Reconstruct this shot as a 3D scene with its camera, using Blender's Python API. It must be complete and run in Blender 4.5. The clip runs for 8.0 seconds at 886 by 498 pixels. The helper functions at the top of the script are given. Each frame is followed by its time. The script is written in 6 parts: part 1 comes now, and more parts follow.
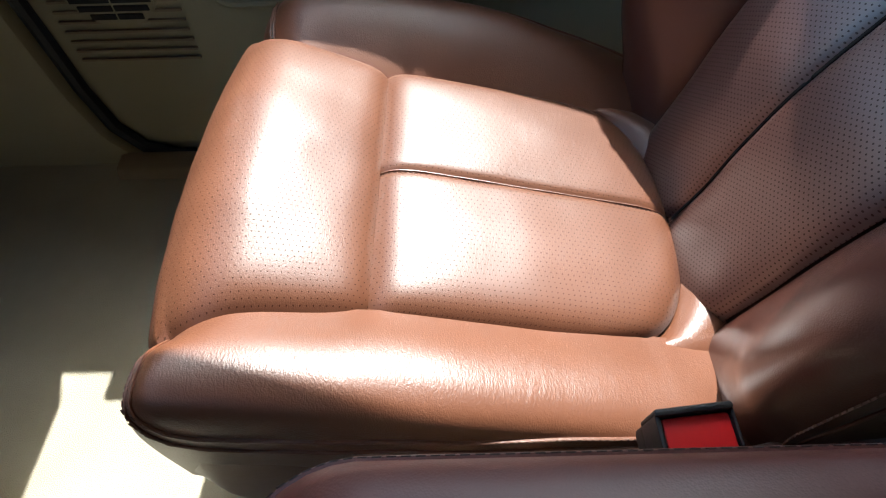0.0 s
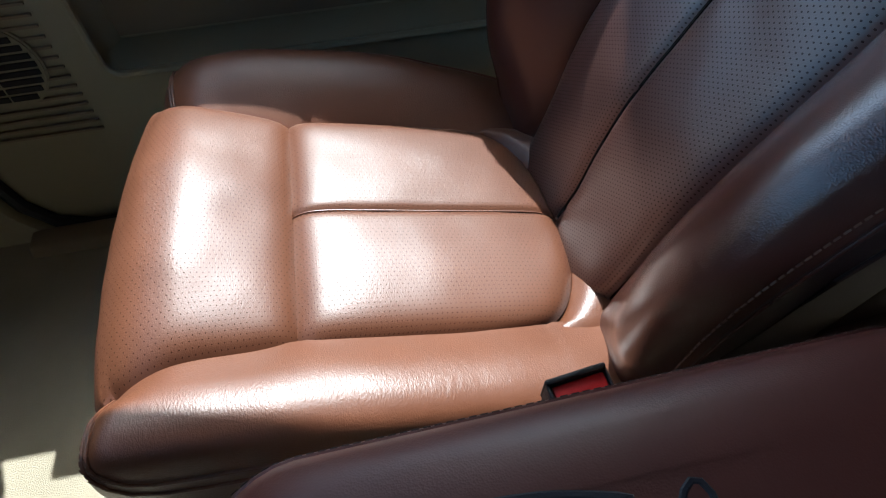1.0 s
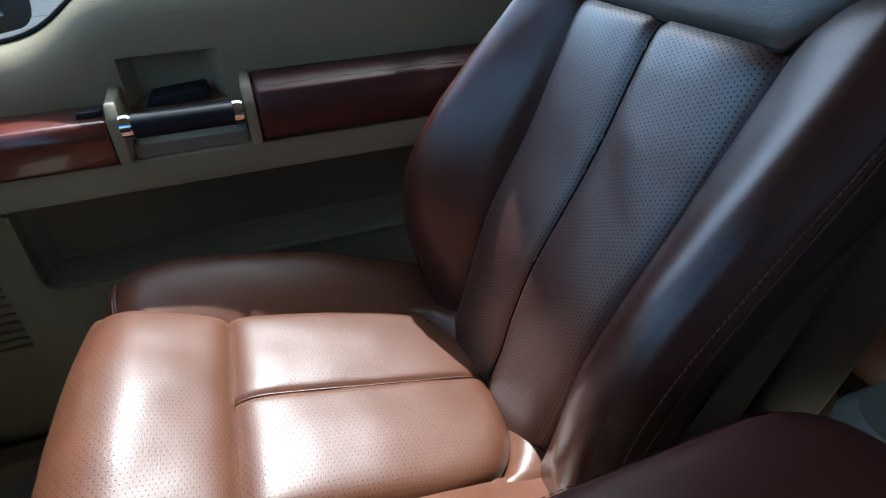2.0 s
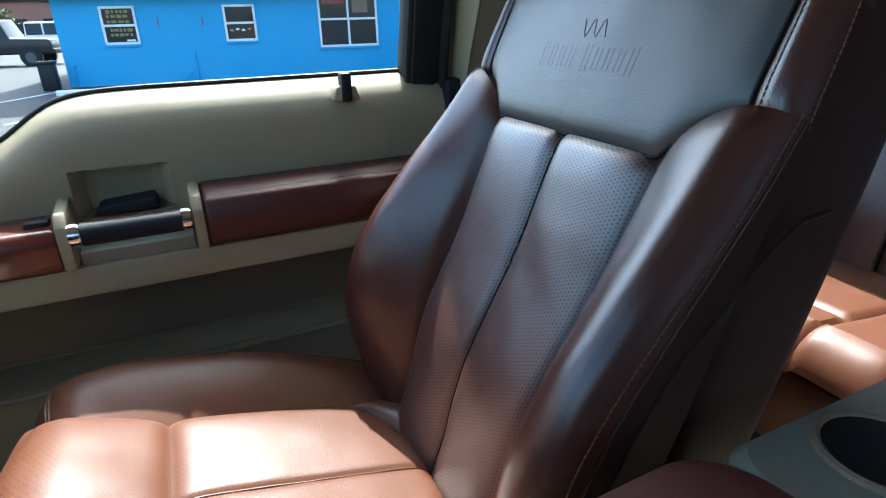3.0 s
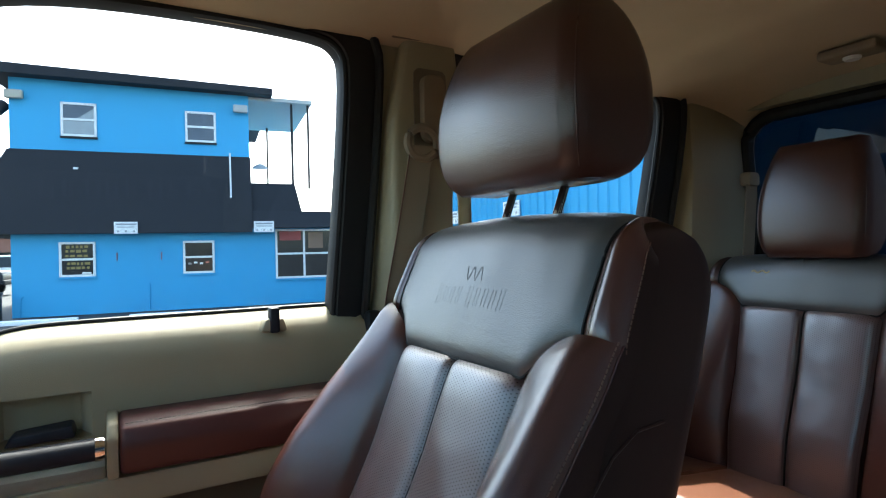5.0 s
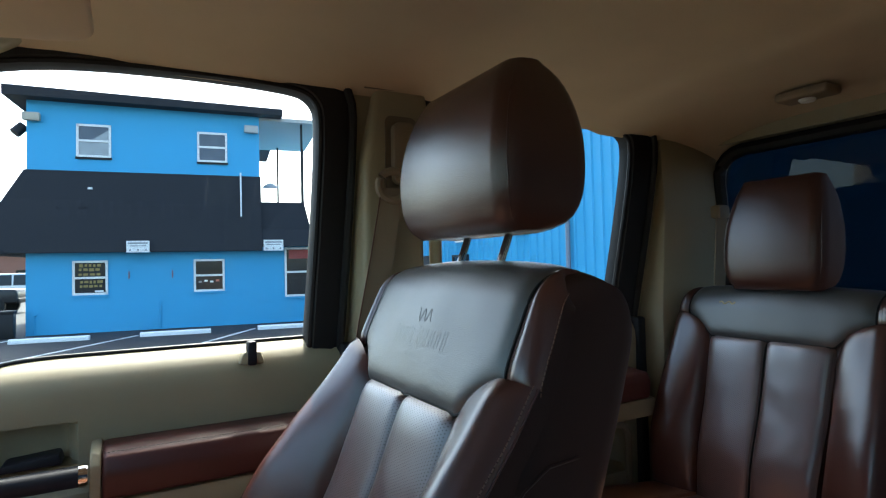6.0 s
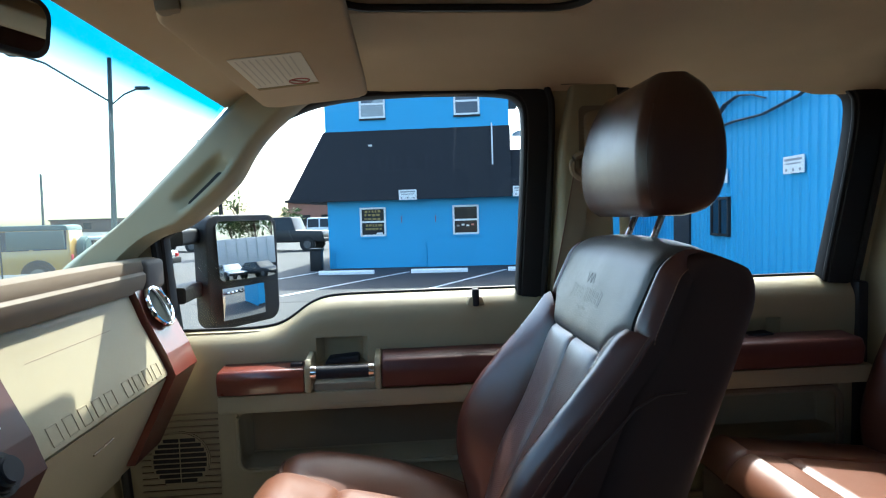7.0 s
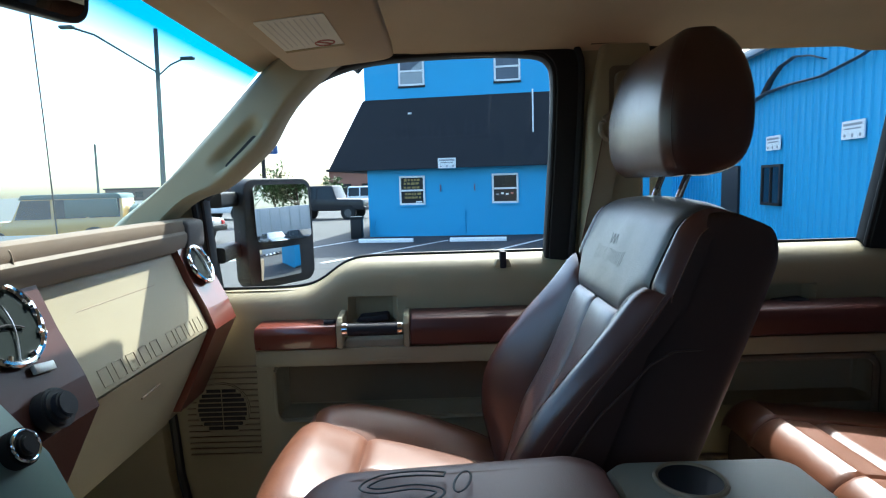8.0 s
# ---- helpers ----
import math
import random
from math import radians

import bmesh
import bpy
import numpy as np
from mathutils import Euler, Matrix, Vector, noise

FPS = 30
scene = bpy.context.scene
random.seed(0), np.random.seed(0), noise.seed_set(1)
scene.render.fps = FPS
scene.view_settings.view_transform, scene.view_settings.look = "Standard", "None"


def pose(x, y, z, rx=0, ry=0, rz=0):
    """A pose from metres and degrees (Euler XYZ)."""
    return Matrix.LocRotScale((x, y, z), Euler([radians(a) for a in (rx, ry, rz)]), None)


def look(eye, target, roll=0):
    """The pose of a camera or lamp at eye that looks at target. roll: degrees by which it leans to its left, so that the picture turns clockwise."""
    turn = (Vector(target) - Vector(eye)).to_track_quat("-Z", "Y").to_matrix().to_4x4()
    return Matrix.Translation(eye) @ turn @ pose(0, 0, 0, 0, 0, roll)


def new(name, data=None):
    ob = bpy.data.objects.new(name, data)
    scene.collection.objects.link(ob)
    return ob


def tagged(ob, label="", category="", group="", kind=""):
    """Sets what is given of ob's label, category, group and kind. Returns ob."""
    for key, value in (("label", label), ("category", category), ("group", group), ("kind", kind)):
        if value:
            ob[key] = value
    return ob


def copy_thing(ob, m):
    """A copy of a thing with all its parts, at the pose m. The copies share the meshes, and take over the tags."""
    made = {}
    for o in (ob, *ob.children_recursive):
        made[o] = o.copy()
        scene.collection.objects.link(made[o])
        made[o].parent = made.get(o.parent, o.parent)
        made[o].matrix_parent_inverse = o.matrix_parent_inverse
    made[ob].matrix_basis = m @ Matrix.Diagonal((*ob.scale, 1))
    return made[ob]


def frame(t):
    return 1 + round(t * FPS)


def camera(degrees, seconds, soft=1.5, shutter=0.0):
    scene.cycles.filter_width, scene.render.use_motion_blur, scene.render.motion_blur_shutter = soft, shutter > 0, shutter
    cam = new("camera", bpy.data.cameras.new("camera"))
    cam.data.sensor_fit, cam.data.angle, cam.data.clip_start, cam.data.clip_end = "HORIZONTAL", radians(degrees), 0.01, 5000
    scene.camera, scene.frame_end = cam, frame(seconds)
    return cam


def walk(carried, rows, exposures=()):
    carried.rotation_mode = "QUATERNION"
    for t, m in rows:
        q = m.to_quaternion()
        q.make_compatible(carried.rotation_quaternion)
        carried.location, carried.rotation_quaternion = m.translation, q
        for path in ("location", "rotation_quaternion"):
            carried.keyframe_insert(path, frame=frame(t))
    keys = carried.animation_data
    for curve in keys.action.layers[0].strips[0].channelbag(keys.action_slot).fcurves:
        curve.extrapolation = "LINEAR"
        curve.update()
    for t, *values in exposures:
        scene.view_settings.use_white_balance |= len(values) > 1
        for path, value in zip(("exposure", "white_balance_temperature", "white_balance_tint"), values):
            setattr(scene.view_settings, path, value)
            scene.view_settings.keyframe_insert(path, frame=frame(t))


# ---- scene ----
cam = camera(76.0, 8.0, soft=1.15)
PATH = [
    (0, (0.071, 0.051, 1.646), (0.023, 1.232, 0.032), -2.9),
    (0.5, (0.09, 0.04, 1.664), (0.174, 1.218, 0.049), -3.5),
    (1, (0.095, 0.012, 1.697), (0.274, 1.226, 0.118), -3.4),
    (1.5, (0.062, -0.015, 1.726), (0.456, 1.403, 0.372), -1.6),
    (2, (0.081, -0.05, 1.72), (0.62, 1.541, 0.633), -2.2),
    (2.2, (0.079, -0.058, 1.719), (0.683, 1.553, 0.699), -1.8),
    (3.3, (0.073, -0.130, 1.736), (0.899, 1.571, 1.088), -1.6),
    (3.5, (0.072, -0.150, 1.740), (0.931, 1.567, 1.180), -1.7),
    (4, (0.076, -0.192, 1.745), (1.006, 1.551, 1.428), -1.6),
    (4.5, (0.088, -0.209, 1.745), (1.062, 1.534, 1.631), -1.3),
    (4.7, (0.088, -0.216, 1.746), (1.078, 1.520, 1.685), -1.3),
    (5.8, (0.096, -0.210, 1.755), (1.121, 1.506, 1.813), -1.1),
    (6, (0.128, -0.316, 1.785), (1.104, 1.428, 1.842), -1.3),
    (6.2, (0.153, -0.433, 1.813), (0.963, 1.395, 1.861), -1.8),
    (6.5, (0.183, -0.536, 1.828), (0.657, 1.406, 1.78), -1.7),
    (7, (0.15, -0.629, 1.842), (0.298, 1.362, 1.72), -1.7),
    (7.5, (0.154, -0.708, 1.871), (0.152, 1.284, 1.697), -1.6),
    (8, (0.179, -0.656, 1.825), (0.184, 1.331, 1.599), -1.7),
]
walk(cam, [(t, look(eye, target, roll)) for t, eye, target, roll in PATH],
     exposures=[(0.0, 2.47, 5720, 3), (0.5, 2.1, 5600, 3), (1.0, 1.95, 5500, 3), (1.6, 1.68, 5380, 3), (2.2, 1.85, 5380, 3), (3.4, 2.7, 5900, 3), (4.6, 2.65, 6200, 3), (6.0, 2.42, 6250, 3), (7.0, 2.38, 5850, 3), (8.0, 2.24, 5700, 3)])

# ---- light: x to the tail of the truck, y to the passenger side, z up, ground at 0 ----
SUN = Vector((0.285, 1.0, 1.365)).normalized()
world = bpy.data.worlds.new("world")
scene.world = world
world.use_nodes = True
wn = world.node_tree.nodes
sky = wn.new("ShaderNodeTexSky")
sky.sky_type, sky.sun_disc = "NISHITA", False
sky.sun_elevation = math.asin(SUN.z)
sky.sun_rotation = math.atan2(SUN.x, SUN.y)
sky.air_density, sky.dust_density, sky.ozone_density = 1.0, 3.0, 0.8
world.node_tree.links.new(sky.outputs[0], wn["Background"].inputs[0])
wn["Background"].inputs[1].default_value = 0.15
sun = new("sun", bpy.data.lights.new("sun", "SUN"))
sun.data.energy, sun.data.angle, sun.data.color = 2.9, radians(0.6), (1.0, 0.95, 0.87)
sun.matrix_world = look((0, 0, 30), Vector((0, 0, 30)) - SUN)


# ---- materials ----
def nodes_of(name):
    m = bpy.data.materials.new(name)
    m.use_nodes = True
    return m, m.node_tree.nodes, m.node_tree.links, m.node_tree.nodes["Principled BSDF"]


def surface(name, color, rough=0.5, metal=0.0, grain=0.0, scale=200.0, vary=0.12, blotch=6.0, spec=0.5, coat=0.0, stretch=None):
    """A painted, moulded or woven surface: blotches at one scale, fine relief at another."""
    m, n, l, b = nodes_of(name)
    tc = n.new("ShaderNodeTexCoord")
    big = n.new("ShaderNodeTexNoise")
    big.inputs["Scale"].default_value, big.inputs["Detail"].default_value = blotch, 5
    l.new(tc.outputs["Object"], big.inputs["Vector"])
    ramp = n.new("ShaderNodeMapRange")
    ramp.inputs["To Min"].default_value, ramp.inputs["To Max"].default_value = 1 - vary, 1 + vary
    l.new(big.outputs[0], ramp.inputs["Value"])
    mul = n.new("ShaderNodeVectorMath")
    mul.operation = "SCALE"
    mul.inputs[0].default_value = color
    l.new(ramp.outputs[0], mul.inputs["Scale"])
    l.new(mul.outputs[0], b.inputs["Base Color"])
    b.inputs["Metallic"].default_value = metal
    b.inputs["Specular IOR Level"].default_value = spec
    b.inputs["Coat Weight"].default_value = coat
    b.inputs["Coat Roughness"].default_value = 0.08
    rr = n.new("ShaderNodeMapRange")
    rr.inputs["To Min"].default_value, rr.inputs["To Max"].default_value = max(0.02, rough - 0.07), min(1, rough + 0.07)
    l.new(big.outputs[0], rr.inputs["Value"])
    l.new(rr.outputs[0], b.inputs["Roughness"])
    if grain:
        fine = n.new("ShaderNodeTexNoise")
        fine.inputs["Scale"].default_value, fine.inputs["Detail"].default_value = scale, 3
        if stretch:
            mp = n.new("ShaderNodeMapping")
            mp.inputs["Scale"].default_value = stretch
            l.new(tc.outputs["Object"], mp.inputs["Vector"])
            l.new(mp.outputs[0], fine.inputs["Vector"])
        else:
            l.new(tc.outputs["Object"], fine.inputs["Vector"])
        bump = n.new("ShaderNodeBump")
        bump.inputs["Strength"].default_value, bump.inputs["Distance"].default_value = grain, 0.002
        l.new(fine.outputs[0], bump.inputs["Height"])
        l.new(bump.outputs[0], b.inputs["Normal"])
    return m


def math_node(n, l, op, a, b=None):
    k = n.new("ShaderNodeMath")
    k.operation = op
    for i, v in enumerate((a, b)):
        if v is None:
            continue
        if isinstance(v, (int, float)):
            k.inputs[i].default_value = v
        else:
            l.new(v, k.inputs[i])
    return k.outputs[0]


def leather(name, color, rough=0.38, perforated=False, wrinkle=0.25, coat=0.35, spec=0.8, hole_r=0.0008, coat_ior=1.5, coat_rough=0.3, pitch=0.0062, grain=0.18, crease=0.0):
    """Hide with a pebbled grain, wrinkles, worn patches and, on the seat centres, rows of punched holes."""
    m, n, l, b = nodes_of(name)
    tc = n.new("ShaderNodeTexCoord")
    big = n.new("ShaderNodeTexNoise")
    big.inputs["Scale"].default_value, big.inputs["Detail"].default_value = 9, 6
    l.new(tc.outputs["Object"], big.inputs["Vector"])
    ramp = n.new("ShaderNodeMapRange")
    ramp.inputs["To Min"].default_value, ramp.inputs["To Max"].default_value = 0.72, 1.25
    l.new(big.outputs[0], ramp.inputs["Value"])
    mul = n.new("ShaderNodeVectorMath")
    mul.operation = "SCALE"
    mul.inputs[0].default_value = color
    cells = n.new("ShaderNodeTexVoronoi")
    cells.inputs["Scale"].default_value = 900
    l.new(tc.outputs["Object"], cells.inputs["Vector"])
    folds = n.new("ShaderNodeTexNoise")
    folds.inputs["Scale"].default_value, folds.inputs["Detail"].default_value, folds.inputs["Distortion"].default_value = 60, 6, 1.5
    mp = n.new("ShaderNodeMapping")
    mp.inputs["Scale"].default_value, mp.inputs["Rotation"].default_value = (1.0, 0.45, 1.0), (0.2, 0.1, 0.5)
    l.new(tc.outputs["Object"], mp.inputs["Vector"])
    l.new(mp.outputs[0], folds.inputs["Vector"])
    height = math_node(n, l, "ADD", math_node(n, l, "MULTIPLY", cells.outputs["Distance"], 0.25), math_node(n, l, "MULTIPLY", folds.outputs[0], wrinkle * 2.5))
    if crease:
        # a net of fine drawn-out creases, as in stretched hide
        turn, bend, net = n.new("ShaderNodeMapping"), n.new("ShaderNodeVectorMath"), n.new("ShaderNodeTexVoronoi")
        turn.inputs["Scale"].default_value, turn.inputs["Rotation"].default_value = (1.0, 0.36, 1.0), (0.0, 0.0, -0.45)
        bend.operation = "MULTIPLY_ADD"
        bend.inputs[1].default_value = (0.008, 0.008, 0.008)
        l.new(tc.outputs["Object"], turn.inputs["Vector"])
        l.new(folds.outputs["Color"], bend.inputs[0])
        l.new(turn.outputs[0], bend.inputs[2])
        net.feature = "DISTANCE_TO_EDGE"
        net.inputs["Scale"].default_value = 430
        l.new(bend.outputs[0], net.inputs["Vector"])
        line = math_node(n, l, "MINIMUM", math_node(n, l, "MULTIPLY", net.outputs["Distance"], 3.2), 1.0)
        height = math_node(n, l, "ADD", height, math_node(n, l, "MULTIPLY", math_node(n, l, "MULTIPLY", line, big.outputs[0]), crease * 2.0))
    shade = ramp.outputs[0]
    if perforated:
        uv = n.new("ShaderNodeSeparateXYZ")
        l.new(tc.outputs["UV"], uv.inputs[0])
        a, c = 1 / pitch, 1 / (pitch * 1.74)
        dots = []
        for off in (0.0, 0.5):
            fu = math_node(n, l, "SUBTRACT", math_node(n, l, "FRACT", math_node(n, l, "ADD", math_node(n, l, "MULTIPLY", uv.outputs[0], a), off + 50)), 0.5)
            fv = math_node(n, l, "SUBTRACT", math_node(n, l, "FRACT", math_node(n, l, "ADD", math_node(n, l, "MULTIPLY", uv.outputs[1], c), off + 50)), 0.5)
            du = math_node(n, l, "MULTIPLY", fu, pitch)
            dv = math_node(n, l, "MULTIPLY", fv, pitch * 1.74)
            d = math_node(n, l, "SQRT", math_node(n, l, "ADD", math_node(n, l, "MULTIPLY", du, du), math_node(n, l, "MULTIPLY", dv, dv)))
            dots.append(math_node(n, l, "LESS_THAN", d, hole_r))
        hole = math_node(n, l, "MAXIMUM", *dots)
        shade = math_node(n, l, "MULTIPLY", shade, math_node(n, l, "SUBTRACT", 1.0, math_node(n, l, "MULTIPLY", hole, 0.6)))
        height = math_node(n, l, "SUBTRACT", height, math_node(n, l, "MULTIPLY", hole, 0.6))
        solid = math_node(n, l, "SUBTRACT", 1.0, math_node(n, l, "MULTIPLY", hole, 0.7))
        l.new(math_node(n, l, "MULTIPLY", solid, spec), b.inputs["Specular IOR Level"])
        l.new(math_node(n, l, "MULTIPLY", solid, coat), b.inputs["Coat Weight"])
    l.new(shade, mul.inputs["Scale"])
    l.new(mul.outputs[0], b.inputs["Base Color"])
    rr = n.new("ShaderNodeMapRange")
    rr.inputs["To Min"].default_value, rr.inputs["To Max"].default_value = rough - 0.08, rough + 0.1
    l.new(big.outputs[0], rr.inputs["Value"])
    l.new(rr.outputs[0], b.inputs["Roughness"])
    bump = n.new("ShaderNodeBump")
    b.inputs["Specular IOR Level"].default_value = spec
    b.inputs["Coat Weight"].default_value, b.inputs["Coat Roughness"].default_value, b.inputs["Coat IOR"].default_value = coat, coat_rough, coat_ior
    bump.inputs["Strength"].default_value, bump.inputs["Distance"].default_value = 0.35, 0.0012
    skin = n.new("ShaderNodeBump")
    skin.inputs["Strength"].default_value, skin.inputs["Distance"].default_value = grain, 0.0012
    l.new(height, skin.inputs["Height"])
    l.new(skin.outputs[0], b.inputs["Coat Normal"])
    l.new(height, bump.inputs["Height"])
    l.new(bump.outputs[0], b.inputs["Normal"])
    return m


def glass(name, tint, rough=0.0, gloss=0.3, haze=0.0):
    """A thin pane: clear or tinted, with a sheen that grows at grazing angles."""
    m, n, l, b = nodes_of(name)
    n.remove(b)
    tr, gl, mix, lw = (n.new("ShaderNode" + k) for k in ("BsdfTransparent", "BsdfGlossy", "MixShader", "LayerWeight"))
    tr.inputs[0].default_value = (*tint, 1)
    gl.inputs["Roughness"].default_value = rough
    lw.inputs[0].default_value = 0.5
    f = math_node(n, l, "ADD", math_node(n, l, "MULTIPLY", math_node(n, l, "POWER", lw.outputs["Facing"], 4.0), gloss), 0.02)
    l.new(f, mix.inputs[0])
    l.new(tr.outputs[0], mix.inputs[1])
    l.new(gl.outputs[0], mix.inputs[2])
    out = mix.outputs[0]
    # pale translucent film that stands in for a veil of reflected light
    if haze:
        film, over = n.new("ShaderNodeBsdfTranslucent"), n.new("ShaderNodeMixShader")
        film.inputs[0].default_value = (0.75, 0.85, 0.80, 1)
        over.inputs[0].default_value = haze
        l.new(out, over.inputs[1])
        l.new(film.outputs[0], over.inputs[2])
        out = over.outputs[0]
    l.new(out, n["Material Output"].inputs[0])
    return m


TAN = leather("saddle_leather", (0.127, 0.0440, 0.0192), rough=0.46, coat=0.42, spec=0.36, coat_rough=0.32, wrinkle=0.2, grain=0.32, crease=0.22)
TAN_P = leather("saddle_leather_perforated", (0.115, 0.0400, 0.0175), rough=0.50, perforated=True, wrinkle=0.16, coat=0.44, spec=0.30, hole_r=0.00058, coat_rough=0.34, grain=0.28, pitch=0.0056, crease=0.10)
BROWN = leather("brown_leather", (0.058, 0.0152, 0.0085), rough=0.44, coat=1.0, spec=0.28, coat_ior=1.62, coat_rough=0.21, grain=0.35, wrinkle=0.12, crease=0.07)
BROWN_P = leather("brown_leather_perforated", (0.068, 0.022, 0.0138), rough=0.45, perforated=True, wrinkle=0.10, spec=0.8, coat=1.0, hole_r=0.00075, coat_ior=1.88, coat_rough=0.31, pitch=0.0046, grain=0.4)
HEAD = leather("headrest_leather", (0.046, 0.0125, 0.0072), rough=0.48, coat=1.0, spec=0.25, coat_ior=1.5, coat_rough=0.22, grain=0.5, wrinkle=0.22, crease=0.12)
# seat sides: the brown cover with its shade put into the colour
SIDE = leather("shaded_brown_side", (0.030, 0.0115, 0.008), rough=0.5, coat=0.15, spec=0.3, coat_rough=0.4, wrinkle=0.1, grain=0.3)
BLACK = leather("dark_leather", (0.044, 0.042, 0.039), rough=0.5, coat=0.7, spec=0.6, coat_ior=1.68, coat_rough=0.34, grain=0.45, wrinkle=0.26, crease=0.14)
THREAD = surface("thread", (0.145, 0.070, 0.046), 0.8)
CORD = surface("black_cord", (0.006, 0.0055, 0.0055), 0.7, spec=0.2)
THREAD_DARK = surface("dark_thread", (0.03, 0.018, 0.015), 0.8)
GOLD = surface("rubbed_mark", (0.35, 0.24, 0.08), 0.6)
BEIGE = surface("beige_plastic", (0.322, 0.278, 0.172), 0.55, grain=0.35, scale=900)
# darker copy of BEIGE, with shade put into the colour
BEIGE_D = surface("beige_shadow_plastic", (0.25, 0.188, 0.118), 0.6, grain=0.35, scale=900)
CLOTH = surface("headliner_cloth", (0.54, 0.42, 0.28), 0.95, grain=0.4, scale=1400, spec=0.1)
CARPET = surface("carpet", (0.42, 0.365, 0.265), 1.0, grain=1.0, scale=700, vary=0.3, spec=0.05)
WOOD = surface("wine_wood_trim", (0.115, 0.022, 0.012), 0.30, coat=0.5, vary=0.4, blotch=14)
RED_LEATHER = leather("oxblood_leather", (0.070, 0.018, 0.013), rough=0.50, wrinkle=0.3, coat=0.2, spec=0.3, coat_rough=0.35)
NAVY = surface("navy_black_plastic", (0.012, 0.013, 0.018), 0.6, grain=0.2, scale=800, spec=0.3)
BLACKP = surface("black_plastic", (0.014, 0.014, 0.015), 0.55, grain=0.25, scale=900, spec=0.3)
RUBBER = surface("rubber_seal", (0.012, 0.012, 0.013), 0.55, spec=0.35)
# back of the door pocket: panel beige with the recess shade mixed in
POCKET_SHADE = surface("shaded_pocket_beige", (0.21, 0.168, 0.115), 0.95, grain=0.5, scale=700, spec=0.1)
DRUM = surface("black_green_plastic", (0.009, 0.014, 0.012), 0.65, spec=0.1)
PADEND = surface("charcoal_brown_plastic", (0.06, 0.05, 0.042), 0.6, grain=0.3, scale=900)
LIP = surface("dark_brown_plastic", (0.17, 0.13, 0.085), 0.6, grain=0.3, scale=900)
CHROME = surface("chrome", (0.8, 0.8, 0.8), 0.08, metal=1.0, vary=0.03)
SATIN = surface("satin_silver", (0.45, 0.46, 0.45), 0.3, metal=0.9, vary=0.05)
TEAL = surface("grey_green_plastic", (0.13, 0.20, 0.18), 0.35)
CUP = surface("olive_grey_plastic", (0.24, 0.23, 0.175), 0.5, grain=0.2, scale=900)
REDP = surface("red_plastic", (0.5, 0.012, 0.014), 0.35)
WHITE = surface("white_paint", (0.78, 0.78, 0.76), 0.5)
PAPER = surface("label_paper", (0.72, 0.68, 0.56), 0.7)
INK = surface("ink", (0.10, 0.10, 0.10), 0.7)
PRINT = surface("pale_print", (0.58, 0.54, 0.45), 0.7)
INK_RED = surface("red_ink", (0.45, 0.15, 0.11), 0.7)
YELLOW = surface("yellow_ink", (0.24, 0.175, 0.045), 0.6)
GLASS = glass("window_glass", (0.93, 0.96, 0.95))
SHIELD = glass("windshield_glass", (0.78, 0.92, 0.87), haze=0.03)
TINT = glass("dark_tinted_glass", (0.085, 0.09, 0.10))
BAND = glass("shade_band_glass", (0.04, 0.36, 0.50))
bn, bl = BAND.node_tree.nodes, BAND.node_tree.links
band_at, band_z, band_mix = bn.new("ShaderNodeTexCoord"), bn.new("ShaderNodeSeparateXYZ"), bn.new("ShaderNodeMix")
band_mix.data_type = "RGBA"
band_mix.inputs["A"].default_value, band_mix.inputs["B"].default_value = (0.78, 0.92, 0.87, 1), (0.012, 0.19, 0.32, 1)
bl.new(band_at.outputs["Object"], band_z.inputs[0])
band_ramp = bn.new("ShaderNodeMapRange")
band_ramp.inputs["From Min"].default_value, band_ramp.inputs["From Max"].default_value = 2.045, 2.105
bl.new(band_z.outputs["Z"], band_ramp.inputs["Value"])
bl.new(band_ramp.outputs[0], band_mix.inputs["Factor"])
bl.new(band_mix.outputs["Result"], [k for k in bn if k.type == "BSDF_TRANSPARENT"][0].inputs[0])
MIRROR, _, _, mirror_b = nodes_of("mirror_glass")
mirror_b.inputs["Base Color"].default_value, mirror_b.inputs["Metallic"].default_value, mirror_b.inputs["Roughness"].default_value = (0.58, 0.60, 0.61, 1), 1.0, 0.0
PANEL = surface("brown_wood_panel", (0.060, 0.020, 0.014), 0.5, vary=0.3, blotch=14, spec=0.3, coat=0.1)


# ---- mesh helpers ----
def part(name, bm, material, parent=None, label="", smooth=True, shadow=True):
    me = bpy.data.meshes.new(name)
    bmesh.ops.recalc_face_normals(bm, faces=bm.faces[:])
    bm.to_mesh(me)
    bm.free()
    me.materials.append(material)
    if smooth:
        me.shade_smooth()
        me.set_sharp_from_angle(angle=radians(38))
    ob = new(name, me)
    if parent:
        ob.parent = parent
    if label:
        ob["label"] = label
    ob.visible_shadow = shadow
    return ob


def thing(name, label, category, group="", kind="", at=(0, 0, 0)):
    ob = new(name)
    ob.empty_display_size = 0.05
    ob.location = at
    return tagged(ob, label, category, group, kind)


